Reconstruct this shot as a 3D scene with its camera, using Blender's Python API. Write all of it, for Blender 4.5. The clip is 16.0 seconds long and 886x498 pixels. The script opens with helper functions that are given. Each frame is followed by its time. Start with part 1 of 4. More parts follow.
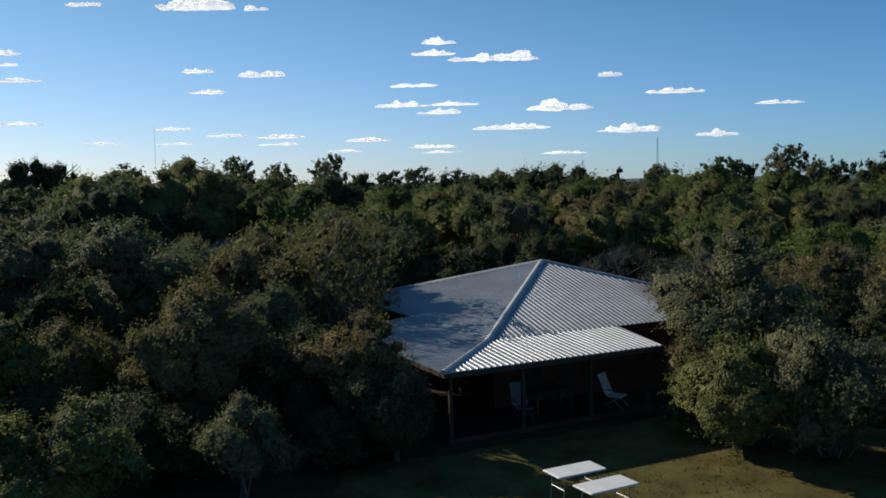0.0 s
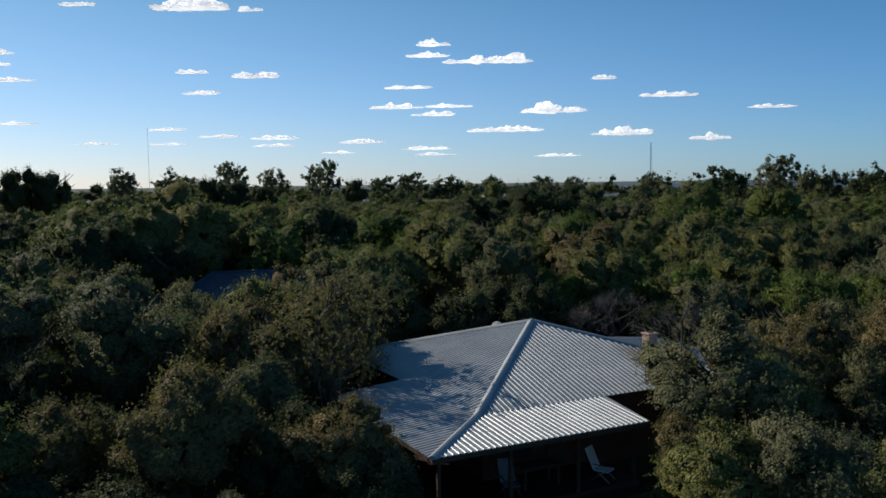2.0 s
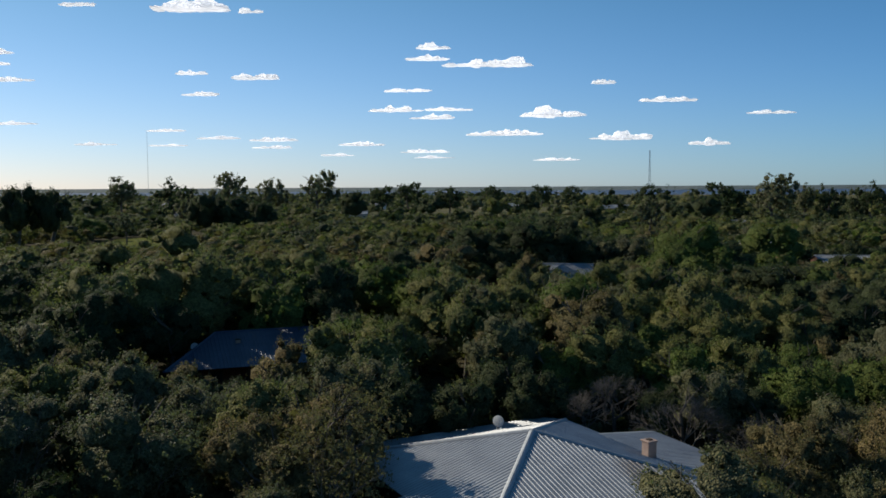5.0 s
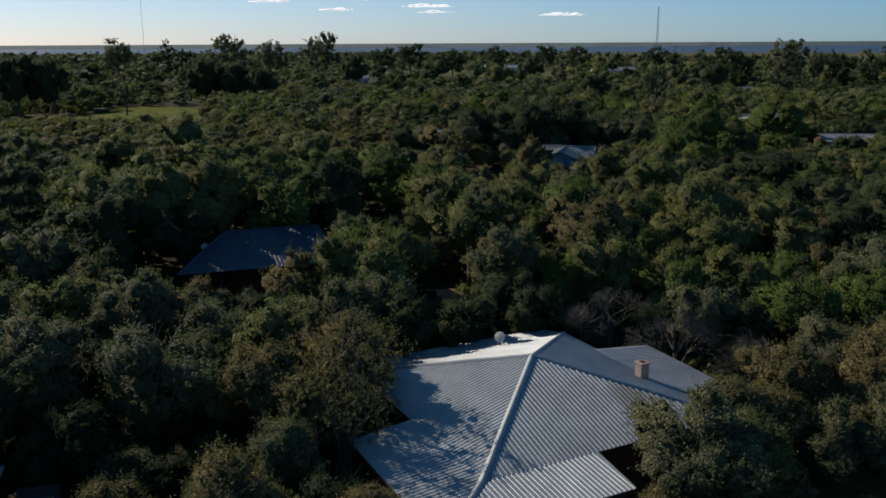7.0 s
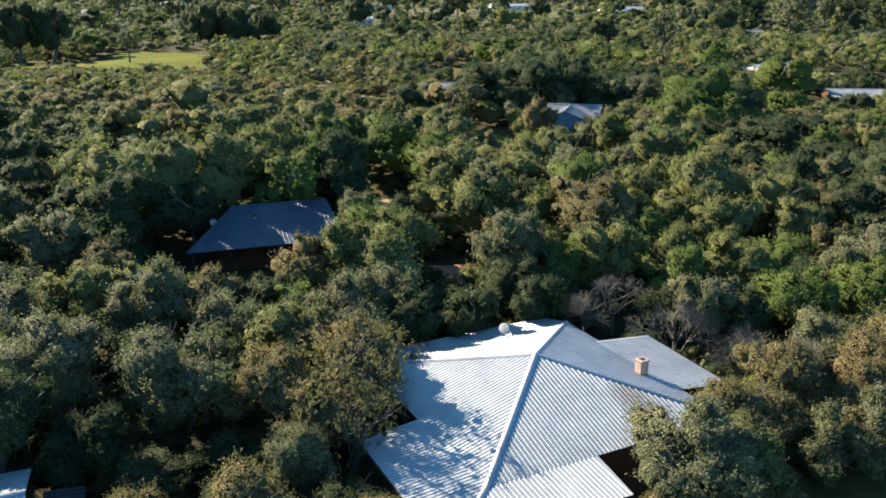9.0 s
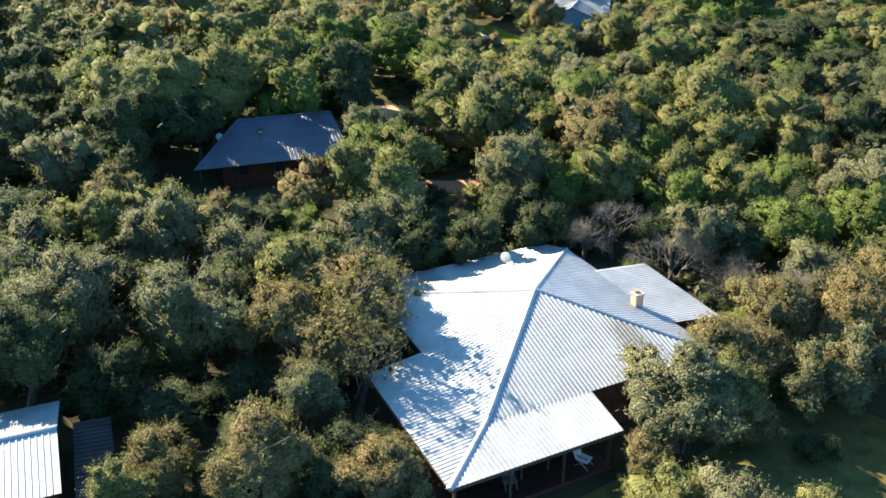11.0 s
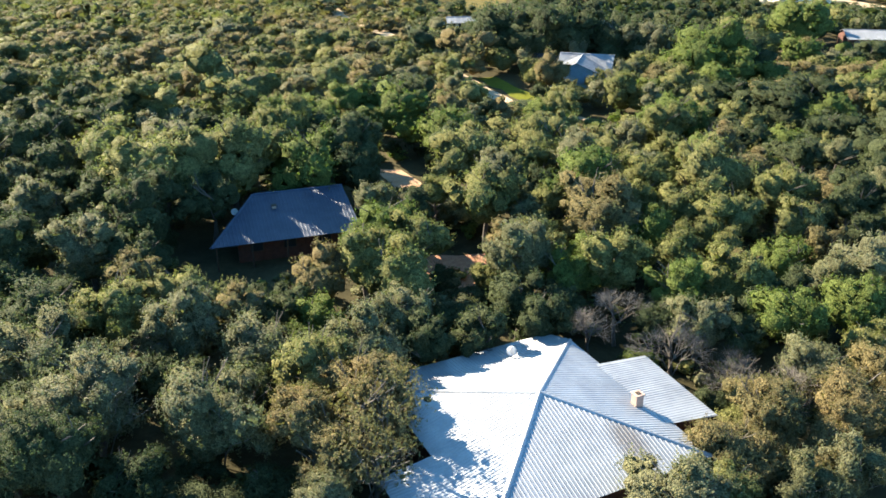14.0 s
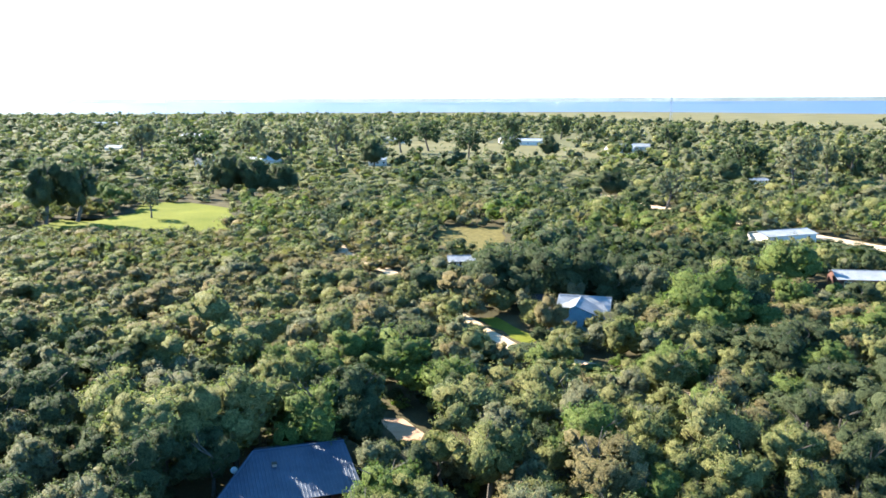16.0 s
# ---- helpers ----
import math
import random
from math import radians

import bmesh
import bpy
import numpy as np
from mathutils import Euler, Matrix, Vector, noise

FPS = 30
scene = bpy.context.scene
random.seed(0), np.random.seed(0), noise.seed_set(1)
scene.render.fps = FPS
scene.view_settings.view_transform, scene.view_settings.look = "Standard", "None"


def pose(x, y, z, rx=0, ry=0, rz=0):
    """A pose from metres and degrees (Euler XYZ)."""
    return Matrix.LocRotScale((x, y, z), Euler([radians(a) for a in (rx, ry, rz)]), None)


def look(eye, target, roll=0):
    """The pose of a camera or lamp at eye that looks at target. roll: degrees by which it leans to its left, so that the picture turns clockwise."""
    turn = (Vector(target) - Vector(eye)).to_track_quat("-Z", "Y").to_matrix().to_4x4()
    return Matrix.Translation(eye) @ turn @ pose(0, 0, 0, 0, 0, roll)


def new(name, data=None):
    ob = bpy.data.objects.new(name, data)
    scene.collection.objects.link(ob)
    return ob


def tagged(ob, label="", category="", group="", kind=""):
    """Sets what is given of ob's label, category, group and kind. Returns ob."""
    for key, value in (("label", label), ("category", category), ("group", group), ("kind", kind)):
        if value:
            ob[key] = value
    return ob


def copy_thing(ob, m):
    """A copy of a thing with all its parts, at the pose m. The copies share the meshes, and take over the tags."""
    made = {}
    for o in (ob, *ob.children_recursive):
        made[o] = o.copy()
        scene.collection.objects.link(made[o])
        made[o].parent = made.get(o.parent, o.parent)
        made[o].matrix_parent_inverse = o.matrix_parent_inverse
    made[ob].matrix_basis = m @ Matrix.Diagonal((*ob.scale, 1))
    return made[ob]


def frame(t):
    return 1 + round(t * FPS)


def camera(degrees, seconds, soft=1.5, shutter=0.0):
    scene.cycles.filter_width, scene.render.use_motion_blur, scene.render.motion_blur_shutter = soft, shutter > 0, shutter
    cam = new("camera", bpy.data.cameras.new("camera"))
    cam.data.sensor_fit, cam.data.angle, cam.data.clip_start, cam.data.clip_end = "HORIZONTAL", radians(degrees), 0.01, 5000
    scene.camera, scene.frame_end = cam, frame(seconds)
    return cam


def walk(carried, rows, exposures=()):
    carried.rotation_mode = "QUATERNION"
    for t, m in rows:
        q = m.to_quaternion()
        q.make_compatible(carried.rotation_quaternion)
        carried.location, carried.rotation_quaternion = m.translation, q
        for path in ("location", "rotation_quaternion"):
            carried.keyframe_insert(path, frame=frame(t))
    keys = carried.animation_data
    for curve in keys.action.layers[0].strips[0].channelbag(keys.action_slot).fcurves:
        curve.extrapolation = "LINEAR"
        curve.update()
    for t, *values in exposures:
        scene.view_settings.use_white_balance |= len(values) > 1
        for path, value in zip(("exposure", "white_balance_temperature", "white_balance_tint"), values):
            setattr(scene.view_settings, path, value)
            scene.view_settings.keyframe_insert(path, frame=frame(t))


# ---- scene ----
cam = camera(54.2, 16.0, 1.65)
PATH = [
    (0, (0.463, 1.34, 8.123), (0.393, 3.333, 7.974), -1.1),
    (0.5, (0.469, 1.231, 8.623), (0.404, 3.224, 8.475), -1.0),
    (1, (0.52, 1.131, 9.262), (0.458, 3.125, 9.116), -0.9),
    (1.5, (0.593, 1.186, 10.002), (0.534, 3.179, 9.856), -0.9),
    (2, (0.649, 1.293, 10.741), (0.594, 3.287, 10.595), -0.8),
    (2.5, (0.59, 1.123, 11.555), (0.54, 3.117, 11.412), -0.6),
    (3, (0.551, 1.321, 12.306), (0.499, 3.315, 12.163), -0.5),
    (3.5, (0.606, 1.548, 13.088), (0.546, 3.542, 12.945), -0.6),
    (4, (0.58, 1.547, 13.802), (0.523, 3.542, 13.662), -0.5),
    (6.3, (0.348, 0.548, 18.199), (0.3, 2.542, 18.05), -0.3),
    (6.5, (0.345, 0.562, 18.487), (0.298, 2.552, 18.288), -0.4),
    (7, (0.366, 0.439, 19.326), (0.31, 2.384, 18.864), -0.3),
    (7.5, (0.34, 0.392, 20.177), (0.284, 2.33, 19.688), -0.3),
    (8, (0.308, 0.367, 21.091), (0.251, 2.305, 20.602), -0.3),
    (8.5, (0.276, 0.298, 21.944), (0.216, 2.236, 21.45), -0.3),
    (9, (0.307, 0.34, 22.679), (0.241, 2.247, 22.077), -0.3),
    (9.5, (0.288, 0.295, 23.541), (0.222, 2.165, 22.834), -0.3),
    (10, (0.311, 0.237, 24.382), (0.241, 2.086, 23.624), -0.2),
    (10.2, (0.381, 0.275, 24.619), (0.31, 2.116, 23.842), -0.1),
    (12.3, (0.288, 0.198, 28.356), (0.209, 1.959, 27.412), -0.4),
    (12.5, (0.197, 0.104, 28.631), (0.12, 1.867, 27.69), -0.2),
    (13, (0.202, 0.112, 29.469), (0.123, 1.876, 28.529), -0.2),
    (13.5, (0.131, 0.121, 30.405), (0.051, 1.887, 29.472), -0.2),
    (14, (0.239, 0.271, 31.2), (0.151, 2.09, 30.374), -0.3),
    (14.5, (0.137, 0.263, 32.129), (0.047, 2.137, 31.436), -0.2),
    (15, (-0.035, 0.477, 32.669), (-0.125, 2.397, 32.115), -0.2),
    (15.5, (-0.096, 0.643, 33.965), (-0.187, 2.596, 33.541), -0.2),
    (16, (-0.138, 0.717, 34.579), (-0.229, 2.684, 34.229), -0.2),
]
EXPOSURES = [
    (0.0, 0.06, 6500, 10), (4.0, 0.05, 6500, 10), (6.3, 0.05, 6500, 10), (7.0, -0.03, 6500, 10), (7.5, 0.72, 6550, 10), (8.0, 1.22, 6600, 10), (9.0, 1.97, 6900, 10),
    (10.0, 2.57, 7300, 10), (12.5, 2.59, 7250, 10), (14.0, 2.66, 7200, 10), (14.5, 2.93, 7000, 10), (15.0, 3.15, 6600, 10), (15.5, 3.33, 6450, 10), (16.0, 2.92, 6300, 10)]
walk(cam, [(t, look(eye, target, roll)) for t, eye, target, roll in PATH], EXPOSURES)

# ---- world and sun ----
SUN_AZ, SUN_EL = math.atan2(-0.78, 0.62), radians(28.0)
world = bpy.data.worlds.new("sky")
scene.world = world
world.use_nodes = True
wn = world.node_tree
sky = wn.nodes.new("ShaderNodeTexSky")
sky.sky_type, sky.sun_disc = "NISHITA", False
sky.sun_elevation, sky.sun_rotation = SUN_EL, SUN_AZ
sky.air_density, sky.dust_density, sky.ozone_density = 1.0, 0.15, 2.0
wn.nodes["Background"].inputs["Strength"].default_value = 0.074
clear_air = wn.nodes.new("ShaderNodeMix")
clear_air.data_type, clear_air.blend_type = "RGBA", "MULTIPLY"
clear_air.inputs[0].default_value = 1.0
way = wn.nodes.new("ShaderNodeTexCoord")
parts = wn.nodes.new("ShaderNodeSeparateXYZ")
depth = wn.nodes.new("ShaderNodeValToRGB")
depth.color_ramp.elements[0].position, depth.color_ramp.elements[0].color = 0.0, (0.78, 0.97, 1.55, 1)
depth.color_ramp.elements[1].position, depth.color_ramp.elements[1].color = 0.30, (0.455, 0.87, 1.01, 1)
wn.links.new(way.outputs["Generated"], parts.inputs[0])
wn.links.new(parts.outputs["Z"], depth.inputs[0])
wn.links.new(depth.outputs[0], clear_air.inputs[7])
wn.links.new(sky.outputs[0], clear_air.inputs[6])
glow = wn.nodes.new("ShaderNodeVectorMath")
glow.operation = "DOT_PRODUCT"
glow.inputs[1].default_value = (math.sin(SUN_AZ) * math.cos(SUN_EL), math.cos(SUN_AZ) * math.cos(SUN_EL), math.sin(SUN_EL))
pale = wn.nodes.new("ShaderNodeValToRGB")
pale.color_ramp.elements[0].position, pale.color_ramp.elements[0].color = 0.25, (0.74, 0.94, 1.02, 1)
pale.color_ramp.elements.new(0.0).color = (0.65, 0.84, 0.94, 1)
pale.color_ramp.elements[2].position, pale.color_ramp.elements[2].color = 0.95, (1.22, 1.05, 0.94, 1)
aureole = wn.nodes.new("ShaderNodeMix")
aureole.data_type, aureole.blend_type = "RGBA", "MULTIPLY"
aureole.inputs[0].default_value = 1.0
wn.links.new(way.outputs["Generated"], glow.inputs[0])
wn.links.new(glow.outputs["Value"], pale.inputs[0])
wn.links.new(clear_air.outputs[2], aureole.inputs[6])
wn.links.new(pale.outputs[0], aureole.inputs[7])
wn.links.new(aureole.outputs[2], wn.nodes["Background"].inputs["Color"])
sun = new("sun", bpy.data.lights.new("sun", "SUN"))
sun.data.energy, sun.data.angle, sun.data.color = 4.35, radians(0.55), (1.0, 0.915, 0.76)
to_sun = Vector((math.sin(SUN_AZ) * math.cos(SUN_EL), math.cos(SUN_AZ) * math.cos(SUN_EL), math.sin(SUN_EL)))
sun.matrix_world = look((0, 60, 60), Vector((0, 60, 60)) - to_sun)


# ---- materials ----
def material(name):
    m = bpy.data.materials.new(name)
    m.use_nodes = True
    return m, m.node_tree.nodes, m.node_tree.links, m.node_tree.nodes["Principled BSDF"]


def ramp(nodes, stops):
    r = nodes.new("ShaderNodeValToRGB")
    while len(r.color_ramp.elements) < len(stops):
        r.color_ramp.elements.new(0.5)
    for e, (p, c) in zip(r.color_ramp.elements, stops):
        e.position, e.color = p, (*c, 1)
    return r


def noise_tex(nodes, links, scale, detail=4, rough=0.6, coord="Object"):
    tc = nodes.new("ShaderNodeTexCoord")
    n = nodes.new("ShaderNodeTexNoise")
    n.inputs["Scale"].default_value, n.inputs["Detail"].default_value, n.inputs["Roughness"].default_value = scale, detail, rough
    if coord == "World":
        g = nodes.new("ShaderNodeNewGeometry")
        links.new(g.outputs["Position"], n.inputs["Vector"])
    else:
        links.new(tc.outputs[coord], n.inputs["Vector"])
    return n


def mixed(nodes, links, fac, a, b, mode="MIX"):
    m = nodes.new("ShaderNodeMix")
    m.data_type, m.blend_type = "RGBA", mode
    for sock, v in ((m.inputs[0], fac), (m.inputs[6], a), (m.inputs[7], b)):
        if isinstance(v, bpy.types.NodeSocket):
            links.new(v, sock)
        elif isinstance(v, (int, float)):
            sock.default_value = v
        else:
            sock.default_value = (*v, 1)
    return m.outputs[2]


def surface(name, dark, light, scale=2.0, rough=0.8, metal=0.0, bump=0.3, fine=30.0, coord="Object", spec=0.3):
    """Two-scale mottled surface with a little relief."""
    m, n, l, p = material(name)
    a, b = noise_tex(n, l, scale, 5, 0.6, coord), noise_tex(n, l, fine, 4, 0.7, coord)
    big = ramp(n, [(0.3, dark), (0.7, light)])
    l.new(a.outputs["Fac"], big.inputs[0])
    small = ramp(n, [(0.25, (0.72, 0.72, 0.72)), (0.75, (1.15, 1.15, 1.15))])
    l.new(b.outputs["Fac"], small.inputs[0])
    l.new(mixed(n, l, 1.0, big.outputs[0], small.outputs[0], "MULTIPLY"), p.inputs["Base Color"])
    p.inputs["Roughness"].default_value, p.inputs["Metallic"].default_value = rough, metal
    p.inputs["Specular IOR Level"].default_value = spec
    if bump:
        bp = n.new("ShaderNodeBump")
        bp.inputs["Strength"].default_value, bp.inputs["Distance"].default_value = bump, 0.05
        l.new(b.outputs["Fac"], bp.inputs["Height"])
        l.new(bp.outputs[0], p.inputs["Normal"])
    return m


def foliage(name, stops, patch=0.35, thin=0.32, gloss=0.30, deep=0.0):
    """Leaves: every leaf and every plant a little different, light shining through."""
    m, n, l, p = material(name)
    geo, info = n.new("ShaderNodeNewGeometry"), n.new("ShaderNodeObjectInfo")
    big = noise_tex(n, l, patch, 3, 0.55, "World")
    mt = n.new("ShaderNodeMath")
    mt.operation = "MULTIPLY_ADD"
    mt.inputs[1].default_value = 0.17
    l.new(geo.outputs["Random Per Island"], mt.inputs[0])
    m2 = n.new("ShaderNodeMath")
    m2.operation = "MULTIPLY_ADD"
    m2.inputs[1].default_value, m2.inputs[2].default_value = 0.3, 0.0
    l.new(info.outputs["Random"], m2.inputs[0])
    m3 = n.new("ShaderNodeMath")
    m3.operation = "MULTIPLY_ADD"
    m3.inputs[1].default_value = 0.7
    l.new(big.outputs["Fac"], m3.inputs[0])
    l.new(m2.outputs[0], m3.inputs[2])
    l.new(m3.outputs[0], mt.inputs[2])
    r = ramp(n, stops)
    l.new(mt.outputs[0], r.inputs[0])
    fine = noise_tex(n, l, 2.4, 5, 0.7, "World")
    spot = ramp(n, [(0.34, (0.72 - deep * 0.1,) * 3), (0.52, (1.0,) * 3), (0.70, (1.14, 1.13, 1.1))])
    l.new(fine.outputs["Fac"], spot.inputs[0])
    leafy = mixed(n, l, 1.0, r.outputs[0], spot.outputs[0], "MULTIPLY")
    height = fine.outputs["Fac"]
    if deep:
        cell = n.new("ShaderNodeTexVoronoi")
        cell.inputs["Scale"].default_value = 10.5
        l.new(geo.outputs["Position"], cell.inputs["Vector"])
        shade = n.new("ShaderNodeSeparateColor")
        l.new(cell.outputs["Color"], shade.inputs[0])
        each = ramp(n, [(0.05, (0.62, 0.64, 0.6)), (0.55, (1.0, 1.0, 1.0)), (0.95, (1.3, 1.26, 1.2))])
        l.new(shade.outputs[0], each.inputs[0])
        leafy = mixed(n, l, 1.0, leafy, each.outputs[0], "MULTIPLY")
        tilt = n.new("ShaderNodeMath")
        tilt.operation = "MULTIPLY_ADD"
        tilt.inputs[1].default_value = -1.2
        l.new(cell.outputs["Distance"], tilt.inputs[0])
        l.new(shade.outputs[1], tilt.inputs[2])
        height = tilt.outputs[0]
    l.new(leafy, p.inputs["Base Color"])
    bp = n.new("ShaderNodeBump")
    bp.inputs["Strength"].default_value, bp.inputs["Distance"].default_value = (1.0, 0.10) if deep else (0.4, 0.2)
    l.new(height, bp.inputs["Height"])
    l.new(bp.outputs[0], p.inputs["Normal"])
    p.inputs["Roughness"].default_value, p.inputs["Specular IOR Level"].default_value = 0.66, gloss
    tr = n.new("ShaderNodeBsdfTranslucent")
    l.new(mixed(n, l, 1.0, leafy, (1.05, 1.32, 0.85), "MULTIPLY"), tr.inputs["Color"])
    mix = n.new("ShaderNodeMixShader")
    mix.inputs[0].default_value = thin
    l.new(p.outputs[0], mix.inputs[1])
    l.new(tr.outputs[0], mix.inputs[2])
    l.new(mix.outputs[0], n["Material Output"].inputs["Surface"])
    return m


TONES = {
    "grey": ("grey_green", [(0.1, (0.062, 0.069, 0.033)), (0.5, (0.142, 0.141, 0.075)), (0.95, (0.162, 0.156, 0.097))]),
    "olive": ("olive", [(0.1, (0.062, 0.066, 0.028)), (0.5, (0.160, 0.162, 0.062)), (0.95, (0.185, 0.176, 0.078))]),
    "brown": ("rusty", [(0.1, (0.067, 0.060, 0.030)), (0.5, (0.163, 0.137, 0.067)), (0.95, (0.191, 0.144, 0.073))]),
    "lime": ("fresh_green", [(0.1, (0.041, 0.063, 0.016)), (0.5, (0.107, 0.139, 0.040)), (0.95, (0.123, 0.145, 0.044))]),
    "dark": ("dark_green", [(0.1, (0.027, 0.039, 0.018)), (0.5, (0.061, 0.076, 0.038)), (0.95, (0.076, 0.088, 0.044))]),
}
LEAF = {k: foliage(n + "_leaves", t, gloss=0.14 if k == "grey" else 0.06) for k, (n, t) in TONES.items()}
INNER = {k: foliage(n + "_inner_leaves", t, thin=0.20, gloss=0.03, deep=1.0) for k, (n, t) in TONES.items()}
BARK = surface("grey_bark", (0.055, 0.046, 0.038), (0.14, 0.12, 0.10), 3, 0.9, 0, 0.5, 25)
TWIG = surface("dry_twigs", (0.11, 0.098, 0.085), (0.21, 0.185, 0.16), 3, 0.9, 0, 0.3, 25)


def roof_metal():
    """Weathered zinc sheet: long streaks down the fall, a dull shine."""
    m, n, l, p = material("galvanised_roof_sheet")
    a, b = noise_tex(n, l, 0.55, 4, 0.6), noise_tex(n, l, 9.0, 4, 0.65)
    big = ramp(n, [(0.3, (0.265, 0.282, 0.308)), (0.72, (0.395, 0.41, 0.435))])
    l.new(a.outputs["Fac"], big.inputs[0])
    small = ramp(n, [(0.3, (0.86, 0.86, 0.86)), (0.7, (1.05, 1.05, 1.05))])
    l.new(b.outputs["Fac"], small.inputs[0])
    l.new(mixed(n, l, 1.0, big.outputs[0], small.outputs[0], "MULTIPLY"), p.inputs["Base Color"])
    rr = ramp(n, [(0.3, (0.44, 0.44, 0.44)), (0.75, (0.60, 0.60, 0.60))])
    l.new(b.outputs["Fac"], rr.inputs[0])
    l.new(rr.outputs[0], p.inputs["Roughness"])
    p.inputs["Metallic"].default_value = 0.3
    return m


ZINC = roof_metal()


def stained_metal():
    """The same sheet with a dark rusty stain below a leaking joint."""
    m = ZINC.copy()
    m.name = "stained_roof_sheet"
    n, l = m.node_tree.nodes, m.node_tree.links
    p = n["Principled BSDF"]
    old = p.inputs["Base Color"].links[0].from_socket
    tc, mp = n.new("ShaderNodeTexCoord"), n.new("ShaderNodeMapping")
    mp.inputs["Location"].default_value, mp.inputs["Scale"].default_value = (-12.6 * 0.75, -5.0 * 0.38, -3.3 * 0.4), (0.75, 0.38, 0.4)
    gr = n.new("ShaderNodeTexGradient")
    gr.gradient_type = "SPHERICAL"
    l.new(tc.outputs["Object"], mp.inputs["Vector"])
    l.new(mp.outputs[0], gr.inputs[0])
    st = noise_tex(n, l, 4.0, 5, 0.7)
    mu = n.new("ShaderNodeMath")
    mu.operation = "MULTIPLY"
    l.new(gr.outputs["Fac"], mu.inputs[0])
    l.new(st.outputs["Fac"], mu.inputs[1])
    sp = ramp(n, [(0.08, (0, 0, 0)), (0.34, (0.8, 0.8, 0.8))])
    l.new(mu.outputs[0], sp.inputs[0])
    l.new(mixed(n, l, sp.outputs[0], old, (0.16, 0.14, 0.13)), p.inputs["Base Color"])
    return m


ZINC_STAINED = stained_metal()
# grey metal sheet; deep shade and reflected blue sky are in its colour
BLUE_SHADE_ROOF = surface("roof_sheet_in_blue_shade", (0.028, 0.042, 0.075), (0.05, 0.07, 0.11), 0.8, 0.55, 0.0, 0.1, 12, spec=0.35)
# weathered sheet; the near-black tone puts tree shade into its colour
SHADE_DARK_ROOF = surface("weathered_sheet_darkened_for_shade", (0.02, 0.02, 0.023), (0.045, 0.045, 0.048), 0.8, 0.7, 0.0, 0.2, 12)
BLUE_PAINT = surface("light_blue_wall_paint", (0.20, 0.42, 0.58), (0.28, 0.52, 0.68), 1.5, 0.7, 0, 0.1, 20)
WHITE_ROOF = surface("pale_roof_sheet", (0.17, 0.18, 0.20), (0.28, 0.29, 0.305), 0.5, 0.6, 0.0, 0.1, 8, spec=0.25)
BRICK = surface("dark_red_brick", (0.065, 0.028, 0.020), (0.115, 0.050, 0.036), 2.5, 0.9, 0, 0.4, 28)
PLASTER = surface("pale_plaster", (0.52, 0.46, 0.40), (0.68, 0.61, 0.53), 1.5, 0.9, 0, 0.2, 25)
CHIMNEY = surface("pale_pink_brick", (0.33, 0.225, 0.185), (0.45, 0.33, 0.275), 3, 0.9, 0, 0.4, 25)
TIMBER = surface("dark_timber", (0.035, 0.024, 0.016), (0.075, 0.050, 0.034), 3, 0.75, 0, 0.3, 30)
# porch floor; its darkness stands for the shade beneath the verandah roof
SHADE_DARK_STOEP = surface("red_floor_darkened_for_shade", (0.035, 0.013, 0.010), (0.062, 0.024, 0.018), 1.5, 0.6, 0, 0.2, 18)
# chair canvas with the dimness of the verandah put into its grey
SHADE_GREY_CANVAS = surface("canvas_greyed_for_shade", (0.10, 0.11, 0.12), (0.17, 0.18, 0.20), 2, 0.85, 0, 0.1, 60)
WHITE = surface("white_paint", (0.70, 0.70, 0.69), (0.82, 0.82, 0.81), 2, 0.5, 0, 0.05, 30, spec=0.5)
FABRIC = surface("white_canvas", (0.62, 0.62, 0.63), (0.78, 0.78, 0.80), 2, 0.85, 0, 0.1, 60)
STEEL = surface("dull_steel", (0.25, 0.25, 0.26), (0.40, 0.40, 0.42), 3, 0.45, 0.8, 0.1, 40)
CLAY = surface("red_clay", (0.30, 0.13, 0.08), (0.48, 0.25, 0.15), 2, 0.9, 0, 0.4, 20)
GLASS, _n, _l, _p = material("dark_window_glass")
_p.inputs["Base Color"].default_value = (0.02, 0.025, 0.03, 1)
_p.inputs["Roughness"].default_value, _p.inputs["Specular IOR Level"].default_value = 0.08, 0.8
SOIL = surface("bush_floor", (0.030, 0.028, 0.016), (0.095, 0.080, 0.045), 0.12, 0.95, 0, 0.5, 3.0, "World", 0.03)
LAWN = surface("dry_lawn", (0.066, 0.058, 0.020), (0.155, 0.128, 0.050), 0.8, 0.95, 0, 0.5, 9.0, "World", 0.03)
MEADOW = surface("fresh_meadow", (0.085, 0.098, 0.012), (0.140, 0.146, 0.024), 0.06, 0.95, 0, 0.4, 1.5, "World", 0.03)
STRAW = surface("straw_grassland", (0.085, 0.082, 0.040), (0.15, 0.132, 0.068), 0.02, 0.95, 0, 0.3, 0.8, "World", 0.03)
SCRUB = surface("dry_scrub", (0.06, 0.064, 0.032), (0.135, 0.126, 0.066), 0.05, 0.95, 0, 0.6, 0.9, "World", 0.03)
ORANGE_SAND = surface("orange_sand", (0.36, 0.22, 0.14), (0.47, 0.31, 0.21), 0.6, 0.95, 0, 0.3, 6.0, "World", 0.03)
SAND = surface("pale_sandy_track", (0.40, 0.28, 0.18), (0.54, 0.42, 0.30), 0.5, 0.95, 0, 0.3, 6.0, "World", 0.03)
